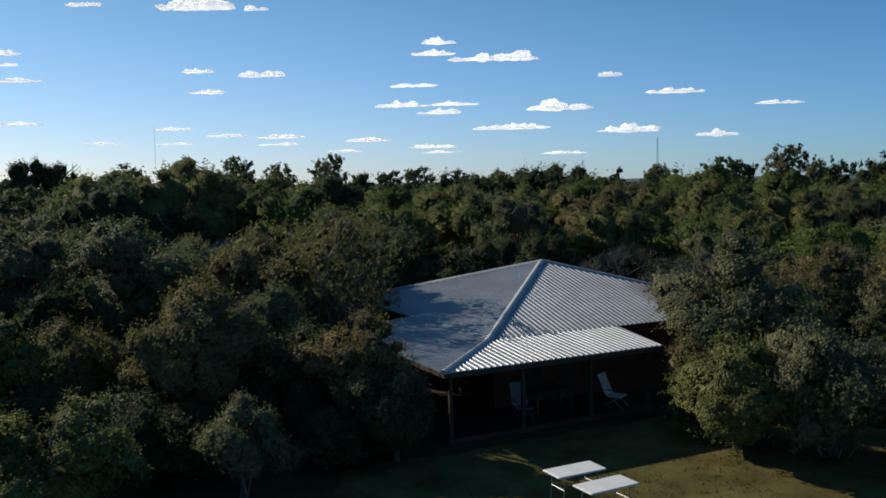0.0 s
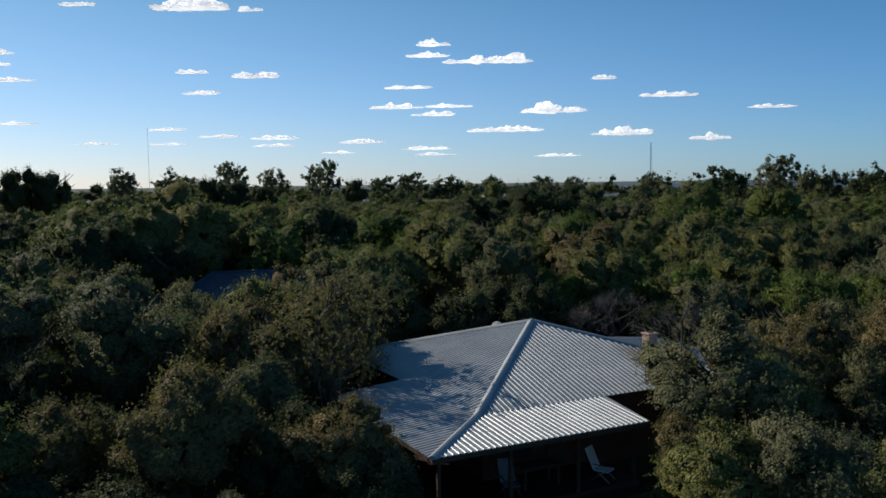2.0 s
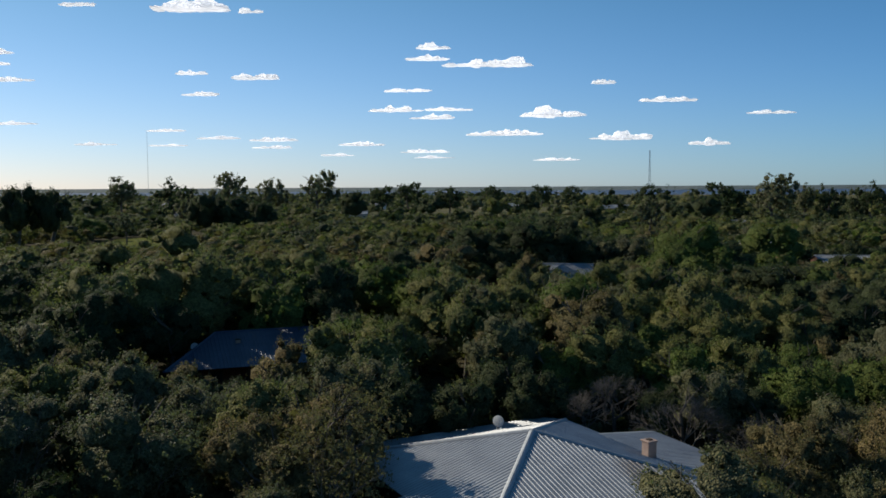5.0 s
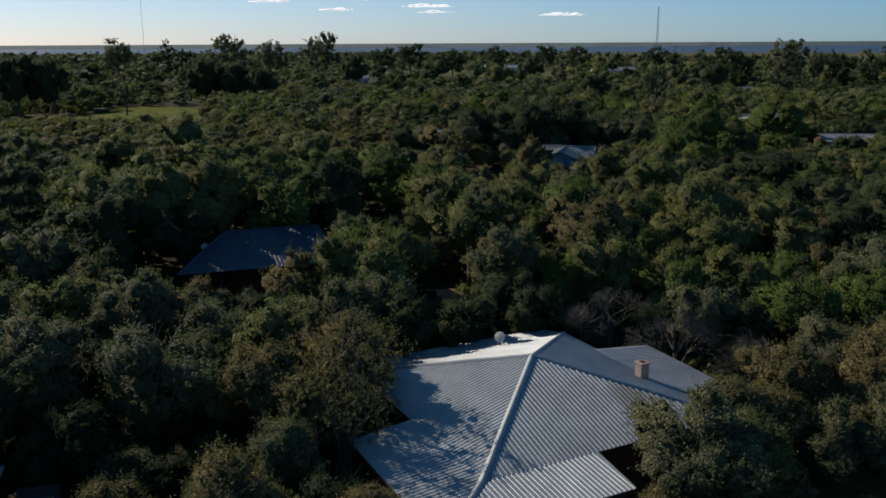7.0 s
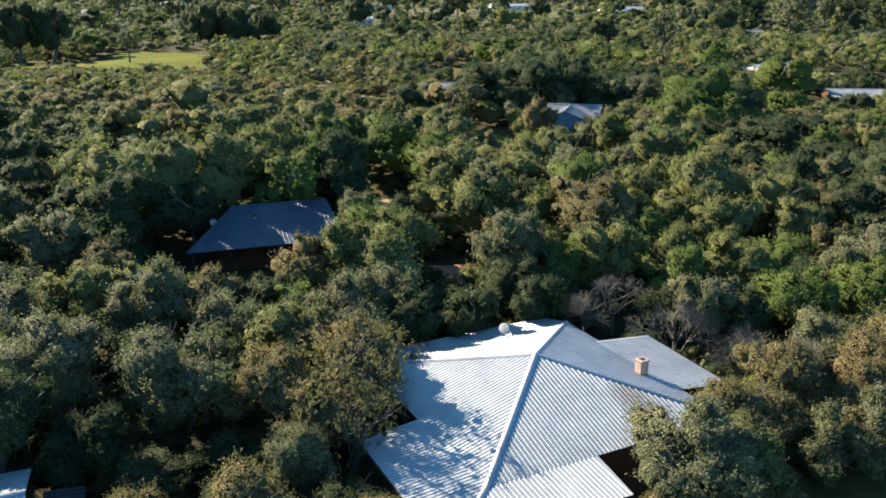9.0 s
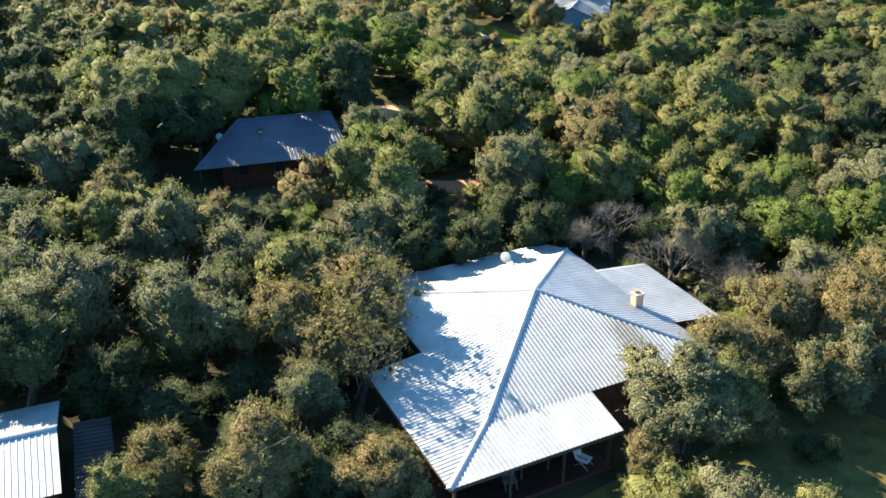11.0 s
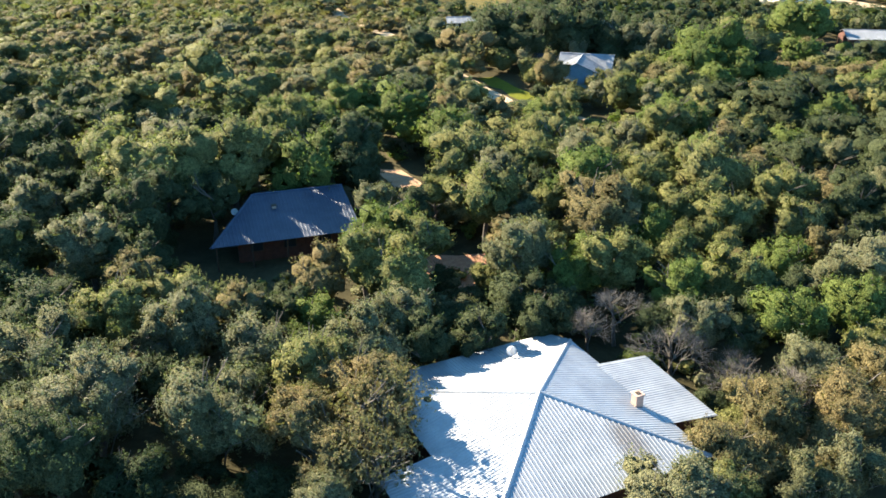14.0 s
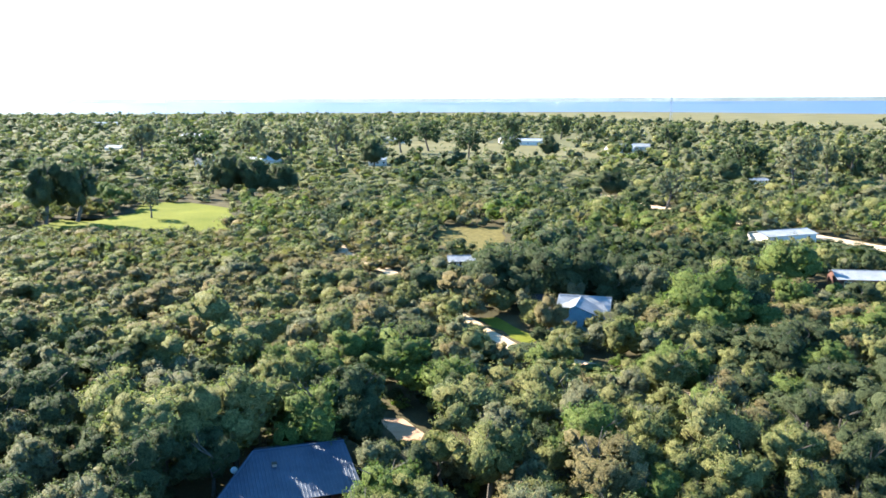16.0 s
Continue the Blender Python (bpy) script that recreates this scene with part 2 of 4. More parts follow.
# grey-green shore with the blue of distance haze mixed into the colour
SHORE = surface("haze_tinted_shore", (0.10, 0.13, 0.13), (0.16, 0.19, 0.185), 0.004, 0.95, 0, 0.0, 0.05, "World")
CLOUD, _n, _l, _p = material("glowing_cloud_white")
_p.inputs["Base Color"].default_value, _p.inputs["Roughness"].default_value, _p.inputs["Specular IOR Level"].default_value = (0.93, 0.93, 0.94, 1), 1.0, 0.0
# added white glow in place of sunlight scattered within the cloud
_p.inputs["Emission Color"].default_value, _p.inputs["Emission Strength"].default_value = (0.97, 0.98, 1.0, 1), 0.48
_t = _n.new("ShaderNodeBsdfTranslucent")
_t.inputs["Color"].default_value = (0.95, 0.95, 0.95, 1)
_m = _n.new("ShaderNodeMixShader")
_m.inputs[0].default_value = 0.6
_l.new(_p.outputs[0], _m.inputs[1])
_l.new(_t.outputs[0], _m.inputs[2])
_c = noise_tex(_n, _l, 0.007, 2, 0.5, "World")
_r = ramp(_n, [(0.46, (0.0, 0.0, 0.0)), (0.74, (0.6, 0.6, 0.6))])
_l.new(_c.outputs["Fac"], _r.inputs[0])
_g = _n.new("ShaderNodeBsdfTransparent")
_k = _n.new("ShaderNodeMixShader")
_l.new(_r.outputs[0], _k.inputs[0])
_l.new(_m.outputs[0], _k.inputs[1])
_l.new(_g.outputs[0], _k.inputs[2])
_l.new(_k.outputs[0], _n["Material Output"].inputs["Surface"])
WATER, _n, _l, _p = material("lake_water")
_p.inputs["Base Color"].default_value = (0.046, 0.066, 0.112, 1)
_p.inputs["Roughness"].default_value, _p.inputs["Specular IOR Level"].default_value = 0.5, 0.25
_w = noise_tex(_n, _l, 0.05, 3, 0.6, "World")
_bp = _n.new("ShaderNodeBump")
_bp.inputs["Strength"].default_value, _bp.inputs["Distance"].default_value = 0.25, 2.0
_l.new(_w.outputs["Fac"], _bp.inputs["Height"])
_l.new(_bp.outputs[0], _p.inputs["Normal"])


# ---- mesh helpers ----
def part(name, bm, mat, parent=None, label=""):
    """Links a bmesh as one mesh object, under a thing or a part."""
    me = bpy.data.meshes.new(name)
    bm.to_mesh(me)
    bm.free()
    me.materials.append(mat)
    ob = new(name, me)
    if parent is not None:
        ob.parent = parent
    if label:
        ob["label"] = label
    return ob


def thing(name, m, label, category, group="", kind=""):
    e = new(name)
    e.matrix_world = m
    e.empty_display_size = 0.2
    return tagged(e, label, category, group, kind)


def box(bm, x0, x1, y0, y1, z0, z1, m=None, bevel=0.0):
    r = bmesh.ops.create_cube(bm, size=1.0, matrix=Matrix.LocRotScale(((x0 + x1) / 2, (y0 + y1) / 2, (z0 + z1) / 2), None, (x1 - x0, y1 - y0, z1 - z0)))
    vs = r["verts"]
    if bevel:
        es = list({e for v in vs for e in v.link_edges})
        g = bmesh.ops.bevel(bm, geom=es, offset=bevel, segments=1, affect="EDGES")
        vs = list({v for f in g["faces"] for v in f.verts} | {v for v in vs if v.is_valid})
    if m is not None:
        bmesh.ops.transform(bm, matrix=m, verts=vs)
    return bm


def boxed(x0, x1, y0, y1, z0, z1, bevel=0.0):
    return box(bmesh.new(), x0, x1, y0, y1, z0, z1, None, bevel)


def tube(bm, a, b, r0, r1, sides=6):
    a, b = Vector(a), Vector(b)
    d = (b - a).normalized()
    s = d.orthogonal().normalized()
    t = d.cross(s)
    ring = [[bm.verts.new(p + (s * math.cos(k * math.tau / sides) + t * math.sin(k * math.tau / sides)) * r) for k in range(sides)] for p, r in ((a, r0), (b, r1))]
    for k in range(sides):
        bm.faces.new((ring[0][k], ring[0][(k + 1) % sides], ring[1][(k + 1) % sides], ring[1][k]))
    bm.faces.new(ring[0][::-1])
    bm.faces.new(ring[1])
    return bm


def sheet(name, outline, z, mat, label="", cell=0.0, wobble=0.0):
    """A flat piece of ground; its outline gets an uneven edge."""
    pts, rng = [], random.Random(len(outline) * 7 + int(abs(outline[0][0]) * 10))
    for (x0, y0), (x1, y1) in zip(outline, outline[1:] + outline[:1]):
        n = max(1, int(math.hypot(x1 - x0, y1 - y0) / cell)) if cell else 1
        for k in range(n):
            f = k / n
            pts.append((x0 + (x1 - x0) * f + rng.uniform(-wobble, wobble), y0 + (y1 - y0) * f + rng.uniform(-wobble, wobble)))
    bm = bmesh.new()
    f = bm.faces.new([bm.verts.new((x, y, z)) for x, y in pts])
    bmesh.ops.triangulate(bm, faces=[f])
    if sum(x0 * y1 - x1 * y0 for (x0, y0), (x1, y1) in zip(pts, pts[1:] + pts[:1])) < 0:
        bmesh.ops.reverse_faces(bm, faces=bm.faces[:])
    return tagged(part(name, bm, mat), label, "ground", kind="structure")


def from_arrays(name, verts, tris, mats, tri_mat, normals=None):
    """A mesh from numpy arrays; quick for very many leaves."""
    me = bpy.data.meshes.new(name)
    nt = len(tris)
    me.vertices.add(len(verts))
    me.vertices.foreach_set("co", verts.astype(np.float32).ravel())
    me.loops.add(nt * 3)
    me.loops.foreach_set("vertex_index", tris.ravel().astype(np.int32))
    me.polygons.add(nt)
    me.polygons.foreach_set("loop_start", (np.arange(nt) * 3).astype(np.int32))
    me.polygons.foreach_set("material_index", tri_mat.astype(np.int32))
    for m in mats:
        me.materials.append(m)
    me.polygons.foreach_set("use_smooth", np.ones(nt, bool))
    me.update(calc_edges=True)
    if normals is not None:
        me.normals_split_custom_set_from_vertices(normals.astype(np.float32))
    return me


# ---- ground, water and distance ----
bm = bmesh.new()
xs = [-4200, -1500, -600, -250, -100, -40, 0, 40, 100, 250, 600, 1500, 4200]
ys = [-300, -60, 0, 40, 90, 160, 300, 600, 1200, 2500, 4400]
grid = [[bm.verts.new((x, y, 0)) for x in xs] for y in ys]
for j in range(len(ys) - 1):
    for i in range(len(xs) - 1):
        bm.faces.new((grid[j][i], grid[j][i + 1], grid[j + 1][i + 1], grid[j + 1][i]))
tagged(part("ground", bm, SOIL), "dark bare soil and leaf litter under the bush", "ground", kind="structure")
sheet("grassland", [(-1500, 1350), (-500, 1300), (0, 1250), (120, 1180), (200, 1080), (300, 900), (390, 780), (900, 700), (2600, 900), (4100, 1500), (4100, 1750), (-1500, 1750)], 0.04, STRAW, "flat straw-coloured marsh grassland before the lake", 60, 8)
sheet("lake_water", [(-4150, 1640), (-1500, 1660), (-600, 1700), (0, 1790), (300, 1800), (520, 1650), (800, 1480), (1500, 1450), (4150, 1500), (4150, 4390), (-4150, 4390)], 0.10, WATER, "broad blue lake lying flat to its far shore")
bm = bmesh.new()
rng = random.Random(4)
low, top, back = [], [], []
for k in range(85):
    x = -4200 + k * 100
    low.append(bm.verts.new((x, 4380, 0)))
    top.append(bm.verts.new((x, 4450, 19 + rng.uniform(-1.5, 1.5))))
    back.append(bm.verts.new((x, 4700, 20)))
for k in range(84):
    bm.faces.new((low[k], low[k + 1], top[k + 1], top[k]))
    bm.faces.new((top[k], top[k + 1], back[k + 1], back[k]))
tagged(part("far_shore", bm, SHORE), "low far shore of the lake, grey-green with haze blue in its colour", "shore", kind="structure")
sheet("lawn", [(-3.5, 17), (-3.2, 25.5), (-0.4, 27.0), (7.2, 31.0), (9.2, 31.2), (13, 34.5), (14.5, 37.2), (19, 37.5), (23, 32), (22, 17)], 0.012, LAWN, "short dry lawn beside the house", 1.2, 0.25)
sheet("meadow", [(-118, 219), (-110, 217), (-96, 216), (-82, 224), (-71, 217), (-65, 222), (-67, 234), (-74, 250), (-79, 266), (-90, 276), (-104, 281), (-112, 272), (-105, 254), (-110, 236), (-122, 240)], 0.02, MEADOW, "bright green mown meadow between trees", 6, 1.5)
sheet("clearing", [(-11, 200), (-1, 190), (6, 203), (5, 228), (-12, 228)], 0.02, LAWN, "small grassy clearing", 4, 1.0)
sheet("verge", [(-1, 133), (2, 134), (8, 121.5), (6.2, 118.5)], 0.02, MEADOW, "bright green grass verge beside the track", 2, 0.4)
sheet("scrubland", [(-700, 1320), (-560, 900), (-330, 430), (-60, 330), (60, 320), (150, 330), (330, 700), (390, 770), (300, 890), (200, 1070), (120, 1170), (0, 1240), (-500, 1290)], 0.012, SCRUB, "open low olive scrub between the far trees", 25, 4)
sheet("field", [(-88, 650), (-30, 668), (40, 600), (62, 570), (72, 524), (58, 450), (16, 490), (-58, 560)], 0.03, STRAW, "mown straw-coloured field beyond the trees", 15, 3)


def track(name, line, width, label):
    left, right = [], []
    for k, (x, y) in enumerate(line):
        a, b = line[max(k - 1, 0)], line[min(k + 1, len(line) - 1)]
        d = Vector((b[0] - a[0], b[1] - a[1], 0)).normalized()
        left.append((x - d.y * width / 2, y + d.x * width / 2))
        right.append((x + d.y * width / 2, y - d.x * width / 2))
    sheet(name, left + right[::-1], 0.03, SAND, label, 2.5, 0.25)


track("sandy_lane", [(30, 92), (20, 102), (13.8, 109.2), (4.2, 117.2), (0.5, 125), (-6, 140), (-17.5, 167), (-30.5, 189), (-36, 206)], 2.4, "narrow pale sandy lane winding through the bush")
track("gravel_road", [(112, 160), (98, 186), (89, 201), (83, 212), (72, 236), (59, 257), (49, 281), (30, 330)], 6.0, "wide pale gravel road")
sheet("sandy_yard", [(-11.6, 89.5), (-9, 90), (-6.2, 86), (-5.8, 82), (-7.6, 81.4), (-9.6, 86)], 0.02, ORANGE_SAND, "patch of bare orange sandy soil", 1.5, 0.4)
sheet("bare_yard", [(-5, 67.5), (1, 68), (1.5, 62), (-5, 61.5)], 0.02, CLAY, "patch of bare reddish soil between shrubs", 1.2, 0.3)


# ---- roofs ----
def ribbed(pts, fall, pitch=0.22, high=0.024, wide=0.09, thick=0.03):
    """A roof sheet over a convex outline, with raised ribs running down the fall."""
    pts = [Vector(p) for p in pts]
    bm = bmesh.new()
    nrm = Vector((0, 0, 0))
    for a, b in zip(pts, pts[1:] + pts[:1]):
        nrm += (a - pts[0]).cross(b - pts[0])
    nrm.normalize()
    if nrm.z < 0:
        pts.reverse()
        nrm = -nrm
    f = Vector((fall[0], fall[1], 0)).normalized()
    c = Vector((-f.y, f.x, 0))
    lo, hi = min(p.dot(c) for p in pts), max(p.dot(c) for p in pts)
    # stations across the sheet: flat, up, along the rib, down
    def rise(w):
        d = abs((w - lo) % pitch - pitch / 2)
        return high * min(1.0, max(0.0, (wide / 2 - d) / (wide / 4))) if w < hi - wide else 0.0

    stations = [(p.dot(c), rise(p.dot(c))) for p in pts]
    s = lo + pitch / 2
    while s < hi - wide:
        stations += [(s - wide / 2, 0.0), (s - wide / 4, high), (s + wide / 4, high), (s + wide / 2, 0.0)]
        s += pitch
    stations.sort()
    prev = None
    for s, q in stations:
        s = min(hi - 1e-4, max(lo + 1e-4, s))
        hits = []
        for a, b in zip(pts, pts[1:] + pts[:1]):
            da, db = a.dot(c) - s, b.dot(c) - s
            if da * db <= 0 and abs(da - db) > 1e-9:
                hits.append(a + (b - a) * (da / (da - db)))
        hits.sort(key=lambda p: p.dot(f))
        if len(hits) < 2 or prev and s - prev[0] < 1e-4:
            continue
        h0, h1 = hits[0] + nrm * q, hits[-1] + nrm * q
        drop = Vector((0, 0, thick))
        ring = [bm.verts.new(p) for p in (h0, h1, h1 - drop, h0 - drop)]
        if prev:
            for k in range(4):
                j = (k + 1) % 4
                bm.faces.new((prev[1][k], prev[1][j], ring[j], ring[k]))
        else:
            bm.faces.new(ring)
        prev = (s, ring)
    bm.faces.new(prev[1][::-1])
    bmesh.ops.recalc_face_normals(bm, faces=bm.faces[:])
    return bm


def cap(points, r=0.11):
    """Folded ridge capping along a line."""
    bm = bmesh.new()
    prev = None
    for k, p in enumerate(points):
        p = Vector(p)
        d = (Vector(points[min(k + 1, len(points) - 1)]) - Vector(points[max(k - 1, 0)])).normalized()
        s = d.cross(Vector((0, 0, 1))).normalized()
        ring = [bm.verts.new(p + s * (r * w) + Vector((0, 0, z))) for w, z in ((-1.5, 0.0), (-0.7, 0.07), (0, 0.10), (0.7, 0.07), (1.5, 0.0), (0, -0.05))]
        if prev:
            for i in range(6):
                j = (i + 1) % 6
                bm.faces.new((prev[i], ring[i], ring[j], prev[j]))
        else:
            bm.faces.new(ring)
        prev = ring
    bm.faces.new(prev[::-1])
    bmesh.ops.recalc_face_normals(bm, faces=bm.faces[:])
    return bm


# ---- the main house, in its own axes: u along the front eave, v into the house ----
HOUSE = Matrix.Translation((-0.5, 27.25, 0)) @ Matrix.Rotation(math.atan2(4.05, 7.4), 4, "Z")
house = thing("house", HOUSE, "brick house with a hipped galvanised metal roof and verandahs", "house")
U0, U1, V0, V1 = 3.15, 16.3, 2.75, 16.1
APEX, ZE, ZV = (9.75, 9.4, 4.6), 2.68, 2.40
SW, SE, NE, NW = (-1, 0), (0, -1), (1, 0), (0, 1)
s_c, e_c, n_c, w_c = (U0, V0, ZE), (U1, V0, ZE), (U1, V1, ZE), (U0, V1, ZE)
for pts, fall, label in (
    ([APEX, s_c, e_c], SE, "galvanised sheet with a dark rust stain"), ([APEX, e_c, n_c], NE, ""),
    ([APEX, n_c, w_c], NW, ""), ([APEX, w_c, s_c], SW, ""),
    ([s_c, (8.75, V0, ZE), (8.55, 0, ZV), (0, 0, ZV)], SE, "paler verandah sheet"),
    ([s_c, (0, 0, ZV), (0.1, 9.1, ZV), (U0, 9.3, ZE)], SW, ""),
    ([w_c, (U1, V1, ZE), (15.6, 17.7, 2.5), (4.4, 17.7, 2.5)], NW, ""),
):
    part("roof_sheet", ribbed(pts, fall), ZINC_STAINED if "stain" in label else ZINC, house, label)
part("annex_roof", ribbed([(15.9, 5.9, 2.80), (15.9, 12.7, 2.80), (19.7, 12.7, 2.42), (19.3, 5.7, 2.42)], NE), ZINC, house)
part("ridge_cap", cap([APEX, s_c, (0, 0, ZV)]), ZINC, house)
for c in (e_c, n_c, w_c):
    part("ridge_cap", cap([APEX, c], 0.09), ZINC, house)
# walls of brick, in courses that can be seen under the eaves
for name, a in (("wall", (3.5, 16.0, 3.0, 3.25)), ("wall", (3.5, 16.0, 15.5, 15.75)), ("wall", (3.5, 3.75, 3.26, 15.49)), ("wall", (15.75, 16.0, 3.26, 15.49)), ("wall", (16.01, 19.1, 6.2, 6.4)), ("wall", (16.01, 19.4, 12.2, 12.4)), ("wall", (18.9, 19.1, 6.41, 12.19))):
    part(name, boxed(a[0], a[1], a[2], a[3], 0.0, 2.42 if a[0] > 16 else 2.62), BRICK, house)
part("porch_slab", boxed(0.35, 8.4, 0.35, 2.99, 0.0, 0.2, 0.03), SHADE_DARK_STOEP, house, "polished red porch floor, coloured dark for verandah shade")
part("porch_slab", boxed(0.35, 3.45, 3.0, 9.0, 0.0, 0.2, 0.03), SHADE_DARK_STOEP, house, "polished red porch floor, coloured dark for verandah shade")
part("fascia", boxed(0.05, 8.55, -0.02, 0.02, 2.22, 2.37), TIMBER, house)
part("fascia", boxed(0.03, 0.07, 0.03, 9.0, 2.22, 2.37), TIMBER, house)
for u, v in ((0.45, 0.45), (3.1, 0.45), (5.8, 0.45), (8.2, 0.45), (0.45, 3.2), (0.45, 6.0), (0.45, 8.8)):
    part("post", boxed(u - 0.06, u + 0.06, v - 0.06, v + 0.06, 0.2, 2.38, 0.01), TIMBER, house)


def window(parent, u0, u1, z0, z1, v, mat, label):
    w = part("window", boxed(u0 - 0.06, u1 + 0.06, v - 0.06, v - 0.003, z0 - 0.06, z1 + 0.06, 0.01), mat, parent, label)
    mid = (u0 + u1) / 2
    for a, b in ((u0, mid - 0.025), (mid + 0.025, u1)):
        part("pane", boxed(a, b, v - 0.075, v - 0.063, z0, z1), GLASS, w)
    part("sill", boxed(u0 - 0.1, u1 + 0.1, v - 0.14, v - 0.065, z0 - 0.11, z0 - 0.07), mat, w)


# this frame takes the dark timber colour in place of verandah shade
window(house, 4.4, 5.5, 0.95, 1.85, 3.0, TIMBER, "window frame coloured dark for verandah shade")
window(house, 12.2, 13.6, 0.95, 1.85, 3.0, WHITE, "white window frame")
d = part("door", boxed(6.2, 7.05, 2.93, 2.995, 0.2, 2.2, 0.01), TIMBER, house, "dark timber door")
part("door_handle", boxed(6.9, 6.98, 2.86, 2.925, 1.15, 1.19), STEEL, d)
chimney = part("chimney", boxed(15.05, 15.55, 7.65, 8.15, 2.4, 3.7, 0.02), CHIMNEY, house, "sandy brick chimney stack")
part("chimney_cap", boxed(15.0, 15.6, 7.6, 8.2, 3.701, 3.78, 0.02), CHIMNEY, chimney)
part("flue", boxed(15.18, 15.42, 7.78, 8.02, 3.781, 3.82), TIMBER, chimney)


def dish_thing(m, r, label, pole):
    t = thing("satellite_dish", m, label, "satellite dish")
    part("pole", tube(bmesh.new(), (0, 0, 0), (0, 0, pole), 0.03, 0.025, 8), STEEL, t)
    bm = bmesh.new()
    rings = []
    for k in range(6):
        q = r * k / 5
        z = 0.22 * (k / 5) ** 2 * r
        rings.append([bm.verts.new((q * math.cos(a * math.tau / 20), q * math.sin(a * math.tau / 20), z)) for a in range(20)] if k else [bm.verts.new((0, 0, 0))])
    for k in range(5):
        for a in range(20):
            b = (a + 1) % 20
            if k == 0:
                bm.faces.new((rings[0][0], rings[1][a], rings[1][b]))
            else:
                bm.faces.new((rings[k][a], rings[k + 1][a], rings[k + 1][b], rings[k][b]))
    bmesh.ops.solidify(bm, geom=bm.faces[:], thickness=0.015)
    bmesh.ops.transform(bm, matrix=pose(0, -0.12, pole + 0.1, 62, 0, 12), verts=bm.verts[:])
    part("reflector", bm, WHITE, t)
    part("feed_arm", tube(bmesh.new(), (0, -0.1, pole - 0.2), (0.06, -0.75 * r - 0.3, pole + 0.25), 0.012, 0.012, 5), STEEL, t)
    return t


dish_thing(Matrix.Translation((2.2, 46.9, 2.5)), 0.31, "white satellite dish on a pole at the roof edge", 0.62)


# ---- things on and before the verandah ----
def folding_table(m):
    t = thing("folding_table", m, "white folding table standing on the dry lawn", "table", "folding tables on the lawn")
    part("tabletop", boxed(-0.74, 0.74, -0.37, 0.37, 0.71, 0.755, 0.012), WHITE, t)
    for x in (-0.55, 0.55):
        for y in (-0.28, 0.28):
            part("leg", tube(bmesh.new(), (x, y, 0), (x * 0.9, y, 0.712), 0.014, 0.014, 6), STEEL, t)
        part("crossbar", tube(bmesh.new(), (x * 0.95, -0.28, 0.36), (x * 0.95, 0.28, 0.36), 0.011, 0.011, 6), STEEL, t)
    return t


yaw = math.degrees(math.atan2(0.75, 1.35))
first = folding_table(pose(2.97, 23.2, 0.012, 0, 0, yaw))
copy_thing(first, pose(3.6, 22.08, 0.012, 0, 0, yaw + 1.5))


def deck_chair(m, label, cloth):
    t = thing("deck_chair", m, label, "chair", "chairs on the verandah")
    part("seat", boxed(-0.28, 0.28, -0.3, 0.26, 0.36, 0.40, 0.012), cloth, t)
    bm = boxed(-0.28, 0.28, -0.02, 0.02, 0.0, 0.78, 0.012)
    bmesh.ops.transform(bm, matrix=pose(0, 0.27, 0.40, -24, 0, 0), verts=bm.verts[:])
    part("backrest", bm, cloth, t)
    for x in (-0.26, 0.26):
        part("leg", tube(bmesh.new(), (x, -0.34, 0), (x, 0.2, 0.42), 0.016, 0.016, 6), STEEL, t)
        part("leg", tube(bmesh.new(), (x, 0.36, 0), (x, -0.24, 0.42), 0.016, 0.016, 6), STEEL, t)
        part("armrest", boxed(x - 0.025, x + 0.025, -0.28, 0.3, 0.58, 0.61, 0.008), TIMBER, t)
    return t


deck_chair(HOUSE @ pose(7.3, 1.0, 0.2, 0, 0, 28), "white canvas deck chair on the verandah", FABRIC)
deck_chair(HOUSE @ pose(3.6, 1.3, 0.2, 0, 0, -12), "canvas deck chair on the verandah, greyed for its shade", SHADE_GREY_CANVAS)


def bench_table(m):
    t = thing("verandah_table", m, "table standing on the verandah, coloured dark for its shade", "table")
    # tabletop in dark timber colour so that it looks shaded
    part("tabletop", boxed(-0.8, 0.8, -0.4, 0.4, 0.70, 0.75, 0.012), TIMBER, t)
    for x in (-0.7, 0.7):
        for y in (-0.32, 0.32):
            part("leg", boxed(x - 0.04, x + 0.04, y - 0.04, y + 0.04, 0, 0.699), TIMBER, t)


bench_table(HOUSE @ pose(5.0, 1.8, 0.2))


